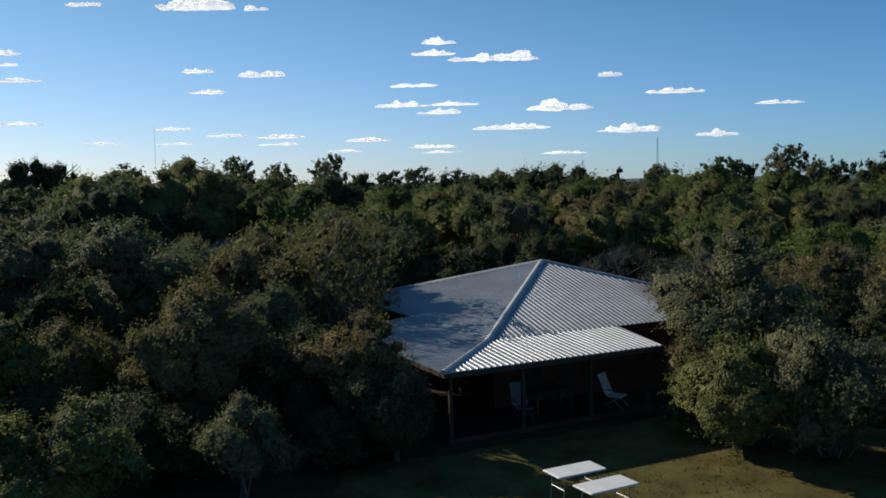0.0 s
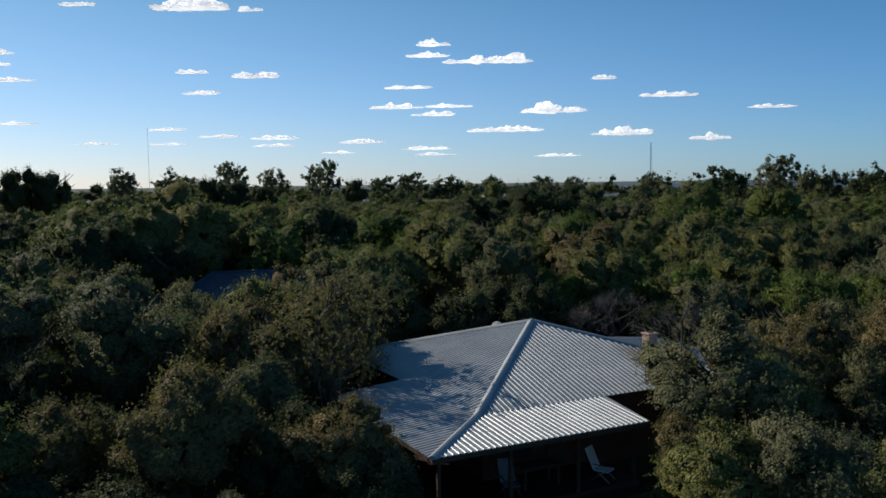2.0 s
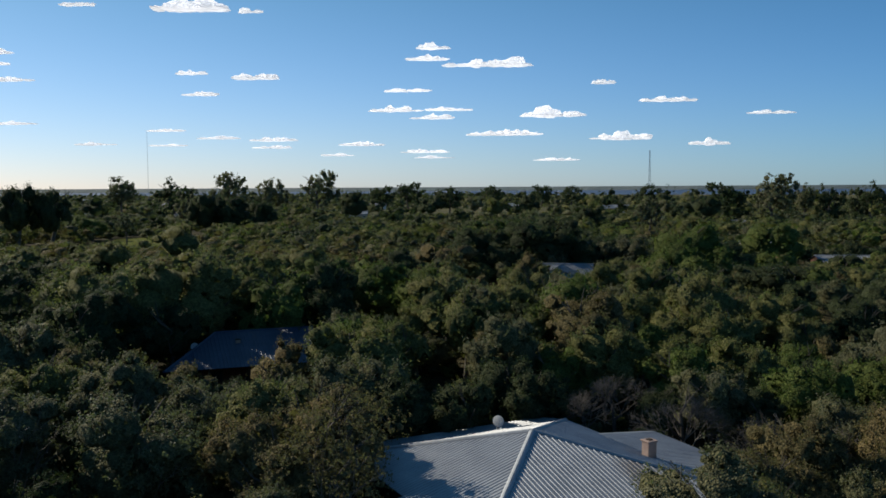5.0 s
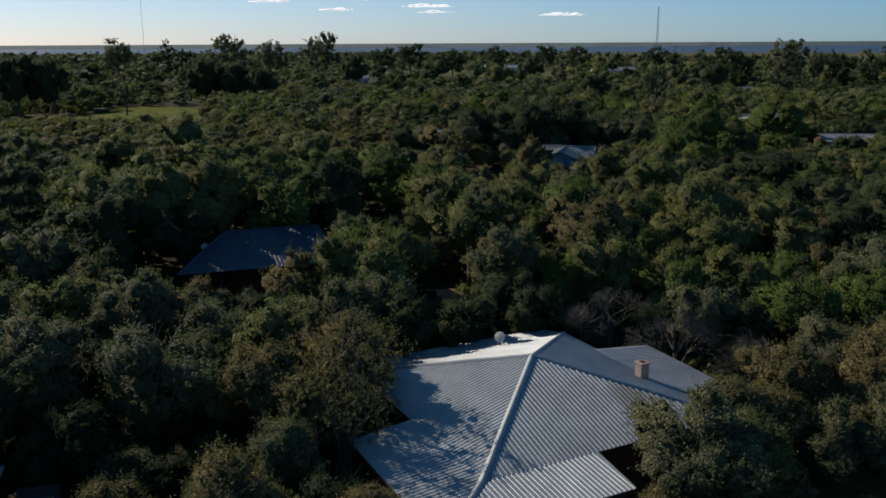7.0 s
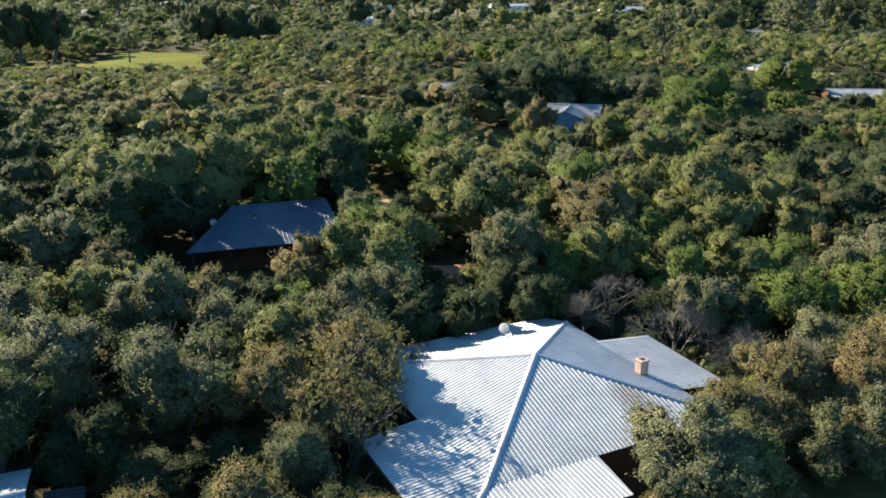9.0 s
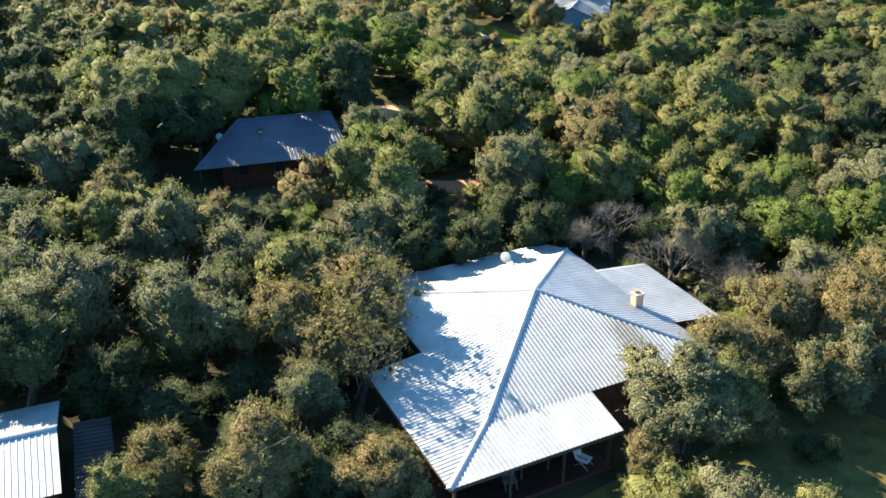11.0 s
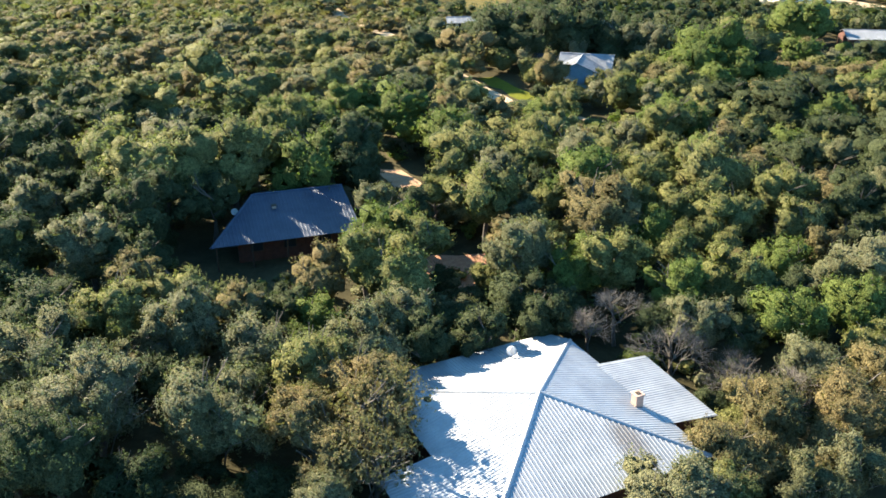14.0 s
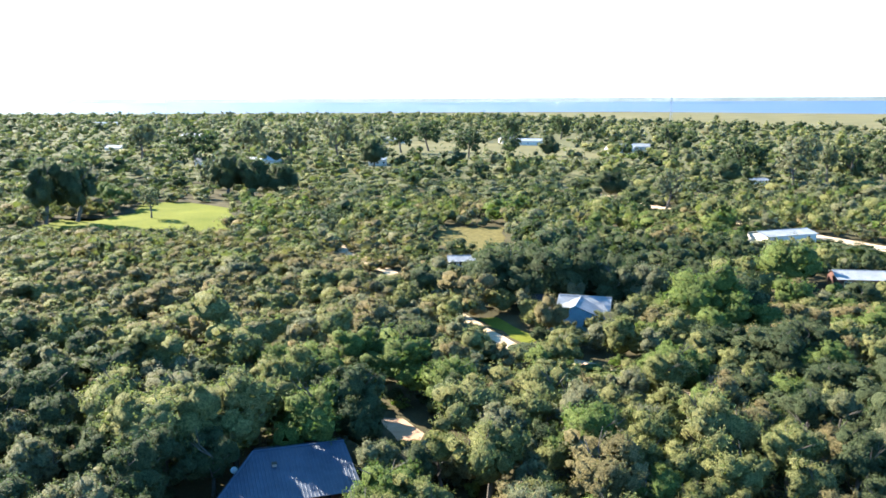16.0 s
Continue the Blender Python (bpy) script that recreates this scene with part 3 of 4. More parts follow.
# ---- neighbouring buildings ----
def gable_house(name, m, length, depth, eave, ridge, roof, wall, label, openings=2, pitch=0.25):
    """A small house with a ridge along its x axis."""
    t = thing(name, m, label, "house")
    o, hd = 0.35, depth / 2
    s = (ridge - eave) / (hd + o)
    part("roof_sheet", ribbed([(-length / 2 - o, 0, ridge), (length / 2 + o, 0, ridge), (length / 2 + o, -hd - o, eave), (-length / 2 - o, -hd - o, eave)], (0, -1), pitch), roof, t)
    part("roof_sheet", ribbed([(-length / 2 - o, 0, ridge), (length / 2 + o, 0, ridge), (length / 2 + o, hd + o, eave), (-length / 2 - o, hd + o, eave)], (0, 1), pitch), roof, t)
    part("ridge_cap", cap([(-length / 2 - o, 0, ridge), (length / 2 + o, 0, ridge)], 0.1), roof, t)
    zt = eave + s * o - 0.05
    for y in (-hd, hd - 0.22):
        part("wall", boxed(-length / 2, length / 2, y, y + 0.22, 0, zt), wall, t)
    for x in (-length / 2, length / 2 - 0.22):
        bm = bmesh.new()
        prof = [(-hd + 0.23, 0), (hd - 0.23, 0), (hd - 0.23, zt), (0, ridge - 0.08), (-hd + 0.23, zt)]
        a = [bm.verts.new((x, y, z)) for y, z in prof]
        b = [bm.verts.new((x + 0.22, y, z)) for y, z in prof]
        bm.faces.new(a[::-1])
        bm.faces.new(b)
        for k in range(5):
            j = (k + 1) % 5
            bm.faces.new((a[k], a[j], b[j], b[k]))
        bmesh.ops.recalc_face_normals(bm, faces=bm.faces[:])
        part("gable_wall", bm, wall, t)
    for k in range(openings):
        x = -length / 2 + length * (k + 0.5) / openings
        w = part("window", boxed(x - 0.6, x + 0.6, -hd - 0.05, -hd - 0.003, 1.0, 2.0, 0.01), WHITE, t)
        part("pane", boxed(x - 0.52, x + 0.52, -hd - 0.065, -hd - 0.053, 1.08, 1.92), GLASS, w)
    return t


# house whose end is seen beside the near bushes
a_left = math.atan2(1.42, 3.1)
gable_house("outbuilding", pose(-17.2, 29.4, 0, 0, 0, math.degrees(a_left)) @ pose(-5.6, 0, 0), 10.5, 6.0, 2.55, 3.4, ZINC, BRICK, "long outbuilding with a grey metal gable roof", 3)
lean = thing("carport", pose(-16.7, 29.0, 0, 0, 0, math.degrees(a_left)), "carport with a weathered corrugated roof, coloured dark for tree shade", "carport")
part("roof_sheet", ribbed([(0.15, 2.7, 2.02), (1.75, 2.7, 1.9), (1.75, -3.4, 1.9), (0.15, -3.4, 2.02)], (1, 0), 0.3, 0.05, 0.12), SHADE_DARK_ROOF, lean)
for x, y in ((0.3, 2.4), (1.6, 2.4), (0.3, -3.1), (1.6, -3.1)):
    part("post", boxed(x - 0.05, x + 0.05, y - 0.05, y + 0.05, 0, 1.87), TIMBER, lean)

# cottage behind the thicket, its roof coloured as if in blue shade
a_shed = math.atan2(4.0, 10.8)
shed = thing("cottage", pose(-21.6, 63.2, 0, 0, 0, math.degrees(a_shed)), "low cottage with a hipped metal roof, coloured dark blue for deep shade", "house")
A, B, C, D = (0, 0, 2.35), (12.5, 0, 2.35), (12.5, 9.6, 3.2), (4.6, 9.6, 3.2)
R0, R1 = (4.2, 7.2, 3.9), (12.3, 7.2, 3.9)
part("roof_sheet", ribbed([A, B, R1, R0], (0, -1), 0.3), BLUE_SHADE_ROOF, shed)
part("roof_sheet", ribbed([A, R0, D], (-1, 0), 0.3), BLUE_SHADE_ROOF, shed)
part("roof_sheet", ribbed([R0, R1, C, D], (0, 1), 0.3), BLUE_SHADE_ROOF, shed)
part("ridge_cap", cap([A, R0, R1]), BLUE_SHADE_ROOF, shed)
for a in ((2.2, 12.4, 1.6, 1.85), (4.9, 12.4, 9.1, 9.35), (4.9, 5.15, 1.86, 9.09), (12.15, 12.4, 1.86, 9.09)):
    part("wall", boxed(*a, 0, 2.38), BRICK, shed)
for x in (0.4, 3.3, 6.2, 9.1, 12.0):
    part("post", boxed(x - 0.06, x + 0.06, 0.3, 0.42, 0, 2.33), TIMBER, shed)
# frames coloured dark to stand for the shade below the eave
for x in (3.2, 6.0, 9.0):
    w = part("window", boxed(x, x + 1.1, 1.54, 1.597, 0.9, 1.9, 0.01), TIMBER, shed)
    part("pane", boxed(x + 0.08, x + 1.02, 1.525, 1.537, 0.98, 1.82), GLASS, w)
ch = part("chimney", boxed(5.6, 5.95, 4.6, 4.95, 3.0, 3.62, 0.02), CHIMNEY, shed, "short weathered chimney")
part("chimney_cap", boxed(5.55, 6.0, 4.55, 5.0, 3.621, 3.68), TIMBER, ch)
dish_thing(pose(-21.2, 69.3, 2.6), 0.3, "white satellite dish on the cottage roof", 0.45)

# house with a gable front beside the lane
lane_house = gable_house("farmhouse", pose(15.6, 130.5, 0, 0, 0, -14), 7.4, 5.0, 2.6, 4.3, WHITE_ROOF, PLASTER, "pale-roofed house among trees", 3, 0.3)
for side in (1, -1):
    part("porch_roof", ribbed([(-0.6, -6.6, 4.25), (-0.6, -0.4, 4.25), (-0.6 + side * 4.6, -1.6, 2.45), (-0.6 + side * 4.6, -6.6, 2.45)], (side, 0), 0.3), WHITE_ROOF, lane_house, "pale roof of the front gable")
part("ridge_cap", cap([(-0.6, -6.6, 4.27), (-0.6, -0.4, 4.27)], 0.1), WHITE_ROOF, lane_house)
bm = bmesh.new()
bm.faces.new([bm.verts.new(p) for p in ((-4.7, -6.2, 0), (3.5, -6.2, 0), (3.5, -6.2, 2.55), (-0.6, -6.2, 4.12), (-4.7, -6.2, 2.55))])
bmesh.ops.solidify(bm, geom=bm.faces[:], thickness=0.2)
part("gable_wall", bm, BLUE_PAINT, lane_house, "blue painted gable wall")
gable_house("farm_shed", pose(70.5, 206, 0, 0, 0, 22), 14, 7, 2.3, 3.1, WHITE_ROOF, PLASTER, "long shed with a pale metal roof beside the road", 3, 0.5)
gable_house("farm_shed", pose(67.5, 156, 0, 0, 0, -6), 9, 7, 2.4, 3.4, WHITE_ROOF, BRICK, "pale-roofed shed with red walls", 3, 0.5)
gable_house("garden_hut", pose(9.4, 137.2, 0, 0, 0, 10), 3.2, 2.6, 2.2, 2.9, SHADE_DARK_ROOF, TIMBER, "small dark hut in the shade of a tree", 1, 0.4)
FAR = [(-110, 434, 16), (-137, 423, 9), (-65, 640, 14), (32, 612, 20), (18, 640, 12), (81, 522, 16), (86, 540, 12), (98, 545, 10), (105, 338, 8), (-53, 434, 9), (-229, 533, 10), (-235, 700, 20), (-446, 1016, 26), (-4.4, 172, 5)]
for k, (x, y, w) in enumerate(FAR):
    gable_house("far_house", pose(x, y, 0, 0, 0, (k * 37) % 50 - 25), w, 7 if w > 8 else 4, 3.0 if w > 8 else 2.0, 4.6 if w > 8 else 2.8, WHITE_ROOF if k % 3 else ZINC, PLASTER, "distant low white house among trees", 3, 1.2)
tower = thing("radio_mast", pose(235, 1110, 0), "tall slender red and white lattice radio mast", "mast")
for k in range(3):
    a = k * math.tau / 3
    part("leg", tube(bmesh.new(), (2.0 * math.cos(a), 2.0 * math.sin(a), 0), (0.5 * math.cos(a), 0.5 * math.sin(a), 62), 0.22, 0.18, 5), STEEL, tower)
for z in range(4, 62, 6):
    q = 2.0 - 1.5 * z / 62
    part("brace", tube(bmesh.new(), (q, 0, z), (-q * 0.5, q * 0.87, z + 4), 0.15, 0.15, 4), STEEL, tower)
mast2 = thing("radio_mast", pose(-330, 900, 0), "thin distant radio mast", "mast")
part("pole", tube(bmesh.new(), (0, 0, 0), (0, 0, 75), 0.2, 0.12, 5), STEEL, mast2)
globe = thing("yard_lamp", pose(23, 140, 0), "white globe yard lamp on a pole", "lamp")
part("pole", tube(bmesh.new(), (0, 0, 0), (0, 0, 5.2), 0.05, 0.04, 6), STEEL, globe)
bm = bmesh.new()
bmesh.ops.create_icosphere(bm, subdivisions=2, radius=0.35, matrix=Matrix.Translation((0, 0, 5.5)))
part("globe", bm, WHITE, globe)


# ---- trees and bushes ----
ICO = bmesh.new()
bmesh.ops.create_icosphere(ICO, subdivisions=1, radius=1.0)
ico_v = np.array([v.co[:] for v in ICO.verts])
ico_f = np.array([[v.index for v in f.verts] for f in ICO.faces])
ICO.free()
ICO = bmesh.new()
bmesh.ops.create_icosphere(ICO, subdivisions=2, radius=1.0)
ico2_v = np.array([v.co[:] for v in ICO.verts])
ico2_f = np.array([[v.index for v in f.verts] for f in ICO.faces])
ICO.free()


def unit(a):
    return a / np.maximum(np.linalg.norm(a, axis=1, keepdims=True), 1e-6)


def puff_arrays(seed, lobes, leaves, leaf, open_crown=False, core=0.86, fine=True, rag=0.0, detail=True):
    """A crown heaped up of large boughs and of small rounded clumps on them, covered with small leaves; what lies hidden is left out."""
    g2 = np.random.default_rng(seed)
    boughs = 0
    if open_crown:
        k = np.arange(lobes) + 0.5
        z = 1 - 1.7 * k / lobes
        a = k * 2.399963 + g2.uniform(-0.6, 0.6, lobes)
        q = np.sqrt(np.maximum(0.01, 1 - z * z))
        c = np.stack([np.cos(a) * q, np.sin(a) * q, z * 0.9], 1)
        c = c * g2.uniform(0.35, 0.95, (lobes, 1)) + g2.normal(0, 0.10, (lobes, 3))
        r = g2.uniform(0.17, 0.34, lobes) * (16 / lobes) ** 0.33
    else:
        boughs = max(3, round(lobes ** 0.62))
        k = np.arange(boughs) + 0.5
        z = 1 - 1.6 * k / boughs
        a = k * 2.399963 + g2.uniform(-0.7, 0.7, boughs)
        q = np.sqrt(np.maximum(0.05, 1 - z * z))
        d = np.stack([np.cos(a) * q, np.sin(a) * q, z * 0.9], 1)
        cb = d * g2.uniform(0.36, 0.74, (boughs, 1)) * np.array([1, 1, 0.92]) + g2.normal(0, 0.07, (boughs, 3))
        rb = g2.uniform(0.22, 0.42, boughs) * (7 / boughs) ** 0.28
        cb = np.concatenate([[[0, 0, -0.2]], cb])
        rb = np.concatenate([[0.52], rb])
        boughs += 1
        on = g2.choice(boughs, lobes, p=rb ** 2 / (rb ** 2).sum())
        d = unit(g2.normal(0, 1, (lobes, 3)) + unit(cb + np.array([0, 0, 0.45]))[on] * 1.5)
        cs = cb[on] + d * (rb[on] * g2.uniform(0.65, 1.0 + 0.2 * rag, lobes))[:, None] * np.array([1, 1, 0.85])
        rs = (0.09 + 0.20 * g2.random(lobes) ** 1.5) * (40 / lobes) ** 0.36
        c, r = np.concatenate([cb, cs]), np.concatenate([rb, rs])
    n = len(r)

    def hidden(p, own, keep):
        gap = np.linalg.norm((p[:, None, :] - c[None]) / np.array([1, 1, 0.85]), axis=2) / r[None]
        gap[np.arange(len(p)), own] = 9
        return (gap.min(axis=1) < keep) | (p[:, 2] < -0.85)

    dome = np.array([1, 1, 1.3])
    lift = np.array([0, 0, 0.3])
    cvs, cfs, cns, base = [], [], [], 0
    for k in range(n):
        if not detail and k >= boughs > 0:
            break
        iv, jf = (ico2_v, ico2_f) if fine else (ico_v, ico_f)
        if boughs > 4 and k < boughs:
            iv, jf = ico2_v, ico2_f
        p = c[k] + iv * (1 + g2.normal(0, 0.06, (len(iv), 1))) * (r[k] * (core + 0.04 if k < boughs else core)) * np.array([1, 1, 0.85])
        f = jf[~hidden(p[jf].mean(axis=1), np.full(len(jf), k), 0.70)]
        cvs.append(p)
        cns.append(unit(iv * 0.38 + unit(p * dome + lift) * 0.75))
        cfs.append(f + base)
        base += len(iv)
    cv, cf, cn = np.concatenate(cvs), np.concatenate(cfs), np.concatenate(cns)
    # leaves stand on short sprigs that point outwards and up
    per = 9 if leaves > 1000 else 4
    many = max(8, leaves // per) * 3
    w = r ** 1.6
    own = g2.choice(n, many, p=w / w.sum())
    dirs = unit(g2.normal(0, 1, (many, 3)) + np.array([0, 0, 0.35]))
    pos = c[own] + dirs * (r[own] * g2.uniform(0.80, 1.04, many))[:, None] * np.array([1, 1, 0.85])
    ok = np.flatnonzero(~hidden(pos, own, 0.88))[:leaves // per]
    pos, dirs = np.repeat(pos[ok], per, axis=0), np.repeat(dirs[ok], per, axis=0)
    axis = unit(dirs + np.repeat(g2.normal(0, 0.35, (len(ok), 3)), per, axis=0) + np.array([0, 0, 0.35]))
    reach = np.repeat(g2.random(len(ok)) ** 2 * (0.05 + 0.13 * rag) + 0.03, per)
    m = len(pos)
    pos = pos + axis * (reach * g2.random(m))[:, None] + g2.normal(0, 0.5 * leaf + 0.008, (m, 3))
    nrm = unit(dirs * 0.35 + unit(pos * dome + lift) * 0.55 + g2.normal(0, 0.46, (m, 3)))
    tan = unit(np.cross(nrm, g2.normal(0, 1, (m, 3))))
    bit = np.cross(nrm, tan)
    size = leaf * g2.uniform(0.6, 1.5, m)
    ln, wd = tan * size[:, None], bit * (size * g2.uniform(0.4, 0.7, m))[:, None]
    lv = np.stack([pos - ln * 0.6 + wd, pos - ln * 0.6 - wd, pos + ln], 1).reshape(-1, 3)
    lt = np.arange(m * 3).reshape(-1, 3) + len(cv)
    return np.concatenate([cv, lv]), np.concatenate([cn, np.repeat(nrm, 3, axis=0)]), np.concatenate([cf, lt]), len(cf)


def bare_twigs(seed, count, spread=1.0):
    """Grey leafless branches that fork upwards and outwards."""
    rng = random.Random(seed)
    bm = bmesh.new()

    def grow(p, d, length, r, depth):
        q = p + d * length
        tube(bm, p, q, r, r * 0.62, 3 if depth > 2 else 4)
        if depth >= 5:
            return
        for _ in range(count if depth < 4 else 2):
            e = (d + Vector((rng.gauss(0, 0.5), rng.gauss(0, 0.5), rng.gauss(0.05, 0.35))) * spread).normalized()
            grow(q, e, length * rng.uniform(0.58, 0.86), r * 0.62, depth + 1)

    for _ in range(3):
        grow(Vector((rng.uniform(-0.1, 0.1), rng.uniform(-0.1, 0.1), -0.95)), Vector((rng.gauss(0, 0.3), rng.gauss(0, 0.3), 1)).normalized(), 0.52, 0.020, 0)
    me = bpy.data.meshes.new("branches")
    bm.to_mesh(me)
    bm.free()
    me.materials.append(TWIG)
    return me


def trunk_mesh(seed):
    """A tapered stem, bent a little, with limbs that reach into the crown; one metre high."""
    rng = random.Random(seed)
    bm = bmesh.new()
    p, r = Vector((0, 0, 0)), 0.035
    d = Vector((rng.gauss(0, 0.12), rng.gauss(0, 0.12), 1)).normalized()
    for k in range(4):
        q = p + d * 0.17
        tube(bm, p, q, r, r * 0.82, 7)
        if k:
            for _ in range(2):
                a = rng.uniform(0, math.tau)
                e = Vector((math.cos(a) * 0.8, math.sin(a) * 0.8, rng.uniform(0.4, 0.9))).normalized()
                m = q + e * rng.uniform(0.14, 0.22)
                tube(bm, q, m, r * 0.55, r * 0.36, 5)
                for _ in range(2):
                    e2 = (e + Vector((rng.gauss(0, 0.4), rng.gauss(0, 0.4), 0.35))).normalized()
                    tube(bm, m, m + e2 * rng.uniform(0.12, 0.24), r * 0.34, r * 0.12, 4)
        p, r = q, r * 0.82
        d = (d + Vector((rng.gauss(0, 0.16), rng.gauss(0, 0.16), 0.3))).normalized()
    me = bpy.data.meshes.new("trunk")
    bm.to_mesh(me)
    bm.free()
    me.materials.append(BARK)
    return me


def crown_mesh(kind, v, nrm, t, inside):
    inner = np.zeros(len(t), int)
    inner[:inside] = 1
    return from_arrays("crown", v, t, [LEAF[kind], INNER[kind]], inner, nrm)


KINDS = ("grey", "olive", "brown", "lime", "dark")
LABELS = {
    "grey": "dense bushy tree with grey-green leaves", "olive": "rounded bushy tree with olive-green leaves", "brown": "shrubby tree with rust-tipped olive leaves",
    "lime": "leafy tree with fresh bright green leaves", "dark": "dense tree with dark green leaves", "dead": "leafless dry shrub with grey branches"}
TRUNKS = [trunk_mesh(s) for s in range(4)]
NEAR = {k: [crown_mesh(k, *puff_arrays(100 + i * 10 + j, 56, 9600, 0.0178, False, 0.86, False, 1.0)) for j in range(3)] for i, k in enumerate(KINDS)}
MIDDLE = {k: [crown_mesh(k, *puff_arrays(300 + i * 10 + j, 38, 4300, 0.0218, False, 0.86, False, 0.9)) for j in range(3)] for i, k in enumerate(KINDS)}
AIRY = {k: [crown_mesh(k, *puff_arrays(350 + i * 10 + j, 46, 1500, 0.065, True, 0.6, False)) for j in range(4)] for i, k in enumerate(("grey", "dark", "lime"))}
LACY = {"brown": [crown_mesh("brown", *puff_arrays(390 + j, 60, 5200, 0.021, True, 0.34, False, 1.0)) for j in range(3)]}
DEAD = [bare_twigs(s, 4, 1.2) for s in (5, 6)]
SPRAY = [bare_twigs(s, 2, 0.9) for s in (8, 9)]
taken = []


def tree(kind, x, y, r, top, name="tree", near=True, low=0.12, twiggy=False, lacy=False):
    """One tree: stem and crown on a foot in the ground, spun and scaled its own way."""
    g = random.Random(int(x * 131 + y * 977))
    taken.append((x, y, r))
    t = thing(name, pose(x, y, 0), LABELS[kind], "shrub" if name == "shrub" else "tree", "bushes and trees of the thicket")
    tr = new("trunk", TRUNKS[g.randrange(4)])
    tr.parent, tr.scale, tr.rotation_euler = t, (top * 0.9, top * 0.9, top * 0.9), (0, 0, g.uniform(0, 6.28))
    half = min(top * (1 - low) / (2 if near else 1.7), r * (1.3 if near or y < 200 else 1.8))
    mid = top - half
    if kind == "dead":
        me = DEAD[g.randrange(2)]
    else:
        me = (LACY if lacy else AIRY if name == "tall_tree" and kind in AIRY else NEAR if near else MIDDLE)[kind][g.randrange(3)]
    c = new("dry_limb" if kind == "dead" else "crown", me)
    c.parent = t
    c.location, c.rotation_euler = (0, 0, mid), (g.uniform(-0.12, 0.12), g.uniform(-0.12, 0.12), g.uniform(0, 6.28))
    f = g.uniform(0.92, 1.08)
    c.scale = (r * 1.14 * f, r * 1.14 / f, half * 0.95)
    if twiggy:
        b = new("dry_limb", SPRAY[g.randrange(2)])
        b.parent, b.location, b.scale, b.rotation_euler = t, (0, 0, mid), (r * 1.0, r * 1.0, half * 1.05), (0, 0, g.uniform(0, 6.28))
        b["label"] = "bare grey twigs"
    return t


def grass(name, x0, x1, y0, y1, count, label):
    """Short uneven tufts of grass, in drifts."""
    h = np.random.default_rng(77)
    c = np.stack([h.uniform(x0, x1, count), h.uniform(y0, y1, count)], 1)
    keep = np.array([noise.noise(Vector((x * 0.5, y * 0.5, 2.0))) > -0.15 and (HOUSE.inverted() @ Vector((x, y, 0))).y < -0.6 for x, y in c])
    c = c[keep]
    c = np.repeat(c, 5, axis=0) + h.normal(0, 0.06, (len(c) * 5, 2))
    n = len(c)
    a, t = h.uniform(0, 6.28, n), h.uniform(0.03, 0.10, n)
    w = np.stack([np.cos(a), np.sin(a)], 1) * 0.012
    lean = h.normal(0, 0.03, (n, 2))
    z = np.full((n, 1), 0.01)
    v = np.stack([np.hstack([c - w, z]), np.hstack([c + w, z]), np.hstack([c + lean, t[:, None]])], 1).reshape(-1, 3)
    me = from_arrays(name, v, np.arange(n * 3).reshape(-1, 3), [LAWN], np.zeros(n, int))
    return tagged(new(name, me), label, "grass", kind="stuff")


grass("lawn_grass", -3, 21, 18, 36, 5000, "tufts of short dry olive grass on the lawn")

# kind, x, y, radius, top of the bushes, area by area
FRONT_LEFT = [  # west of the lawn
    ("dark", -9.2, 25, 1.8, 3), ("dark", -3.9, 25.6, 1.4, 2.2), ("dark", -7.4, 24.8, 1.5, 2.6), ("olive", -14.0, 25.6, 2, 4.4), ("dark", -14.8, 38.5, 1.5, 2.5),
    ("dark", -7.2, 37.6, 1.3, 2.6), ("dark", -23.6, 36.6, 1.6, 2.6), ("dark", -10.2, 28.6, 1.7, 2.8), ("dark", -5.2, 28.6, 1.6, 3.4), ("brown", -2.6, 30.4, 1.3, 3.2),
    ("brown", -12.9, 28.4, 1.9, 4.6), ("dark", -12.3, 25, 2, 3.2), ("grey", -5.6, 23.2, 1.1, 2.9),
]
FRONT_WEST = [  # and on toward the outbuilding
    ("dark", -1.9, 26.3, 1.3, 3.0), ("olive", -9.6, 21.4, 1.8, 3.3), ("brown", -3.3, 28, 1.8, 4.7), ("dark", -4.6, 30.6, 1.7, 3.9), ("brown", -8.3, 28.2, 2.3, 6.0),
    ("dark", -9.9, 31.6, 2, 3), ("grey", -7.3, 33, 1.7, 5.0), ("brown", -7.0, 35.8, 1.9, 5.8), ("dark", -14.2, 33.6, 2.3, 3), ("dark", -21.4, 34.2, 2.5, 7.7),
    ("grey", -24.4, 36, 2.6, 6.4), ("dark", -17.4, 34.2, 2, 4.6), ("dark", -25.2, 32.6, 2.4, 6.6),
]
LEFT = [  # west of the house
    ("brown", -5.8, 40.6, 2.6, 7.4), ("brown", -8.8, 38, 2.2, 6.8), ("grey", -7, 45.6, 2.6, 7), ("grey", -14.4, 38.8, 3.3, 7.3), ("olive", -9.2, 42.6, 2.6, 7.2),
    ("grey", -21.2, 39.6, 3.2, 7.4), ("dark", -10.4, 35.6, 2, 3.2), ("grey", -18.9, 48.4, 2.7, 7.1), ("olive", -24.2, 50, 2.5, 6.9),
    ("brown", -16, 51, 2, 5.8), ("lime", -10.6, 51, 2.2, 5.4), ("grey", -13.4, 46.4, 2.6, 6.3), ("grey", -25.8, 44.6, 3, 7),
    ("dark", -1.2, 51.4, 2.1, 4.4), ("grey", -4.9, 49.4, 2.4, 7),
]
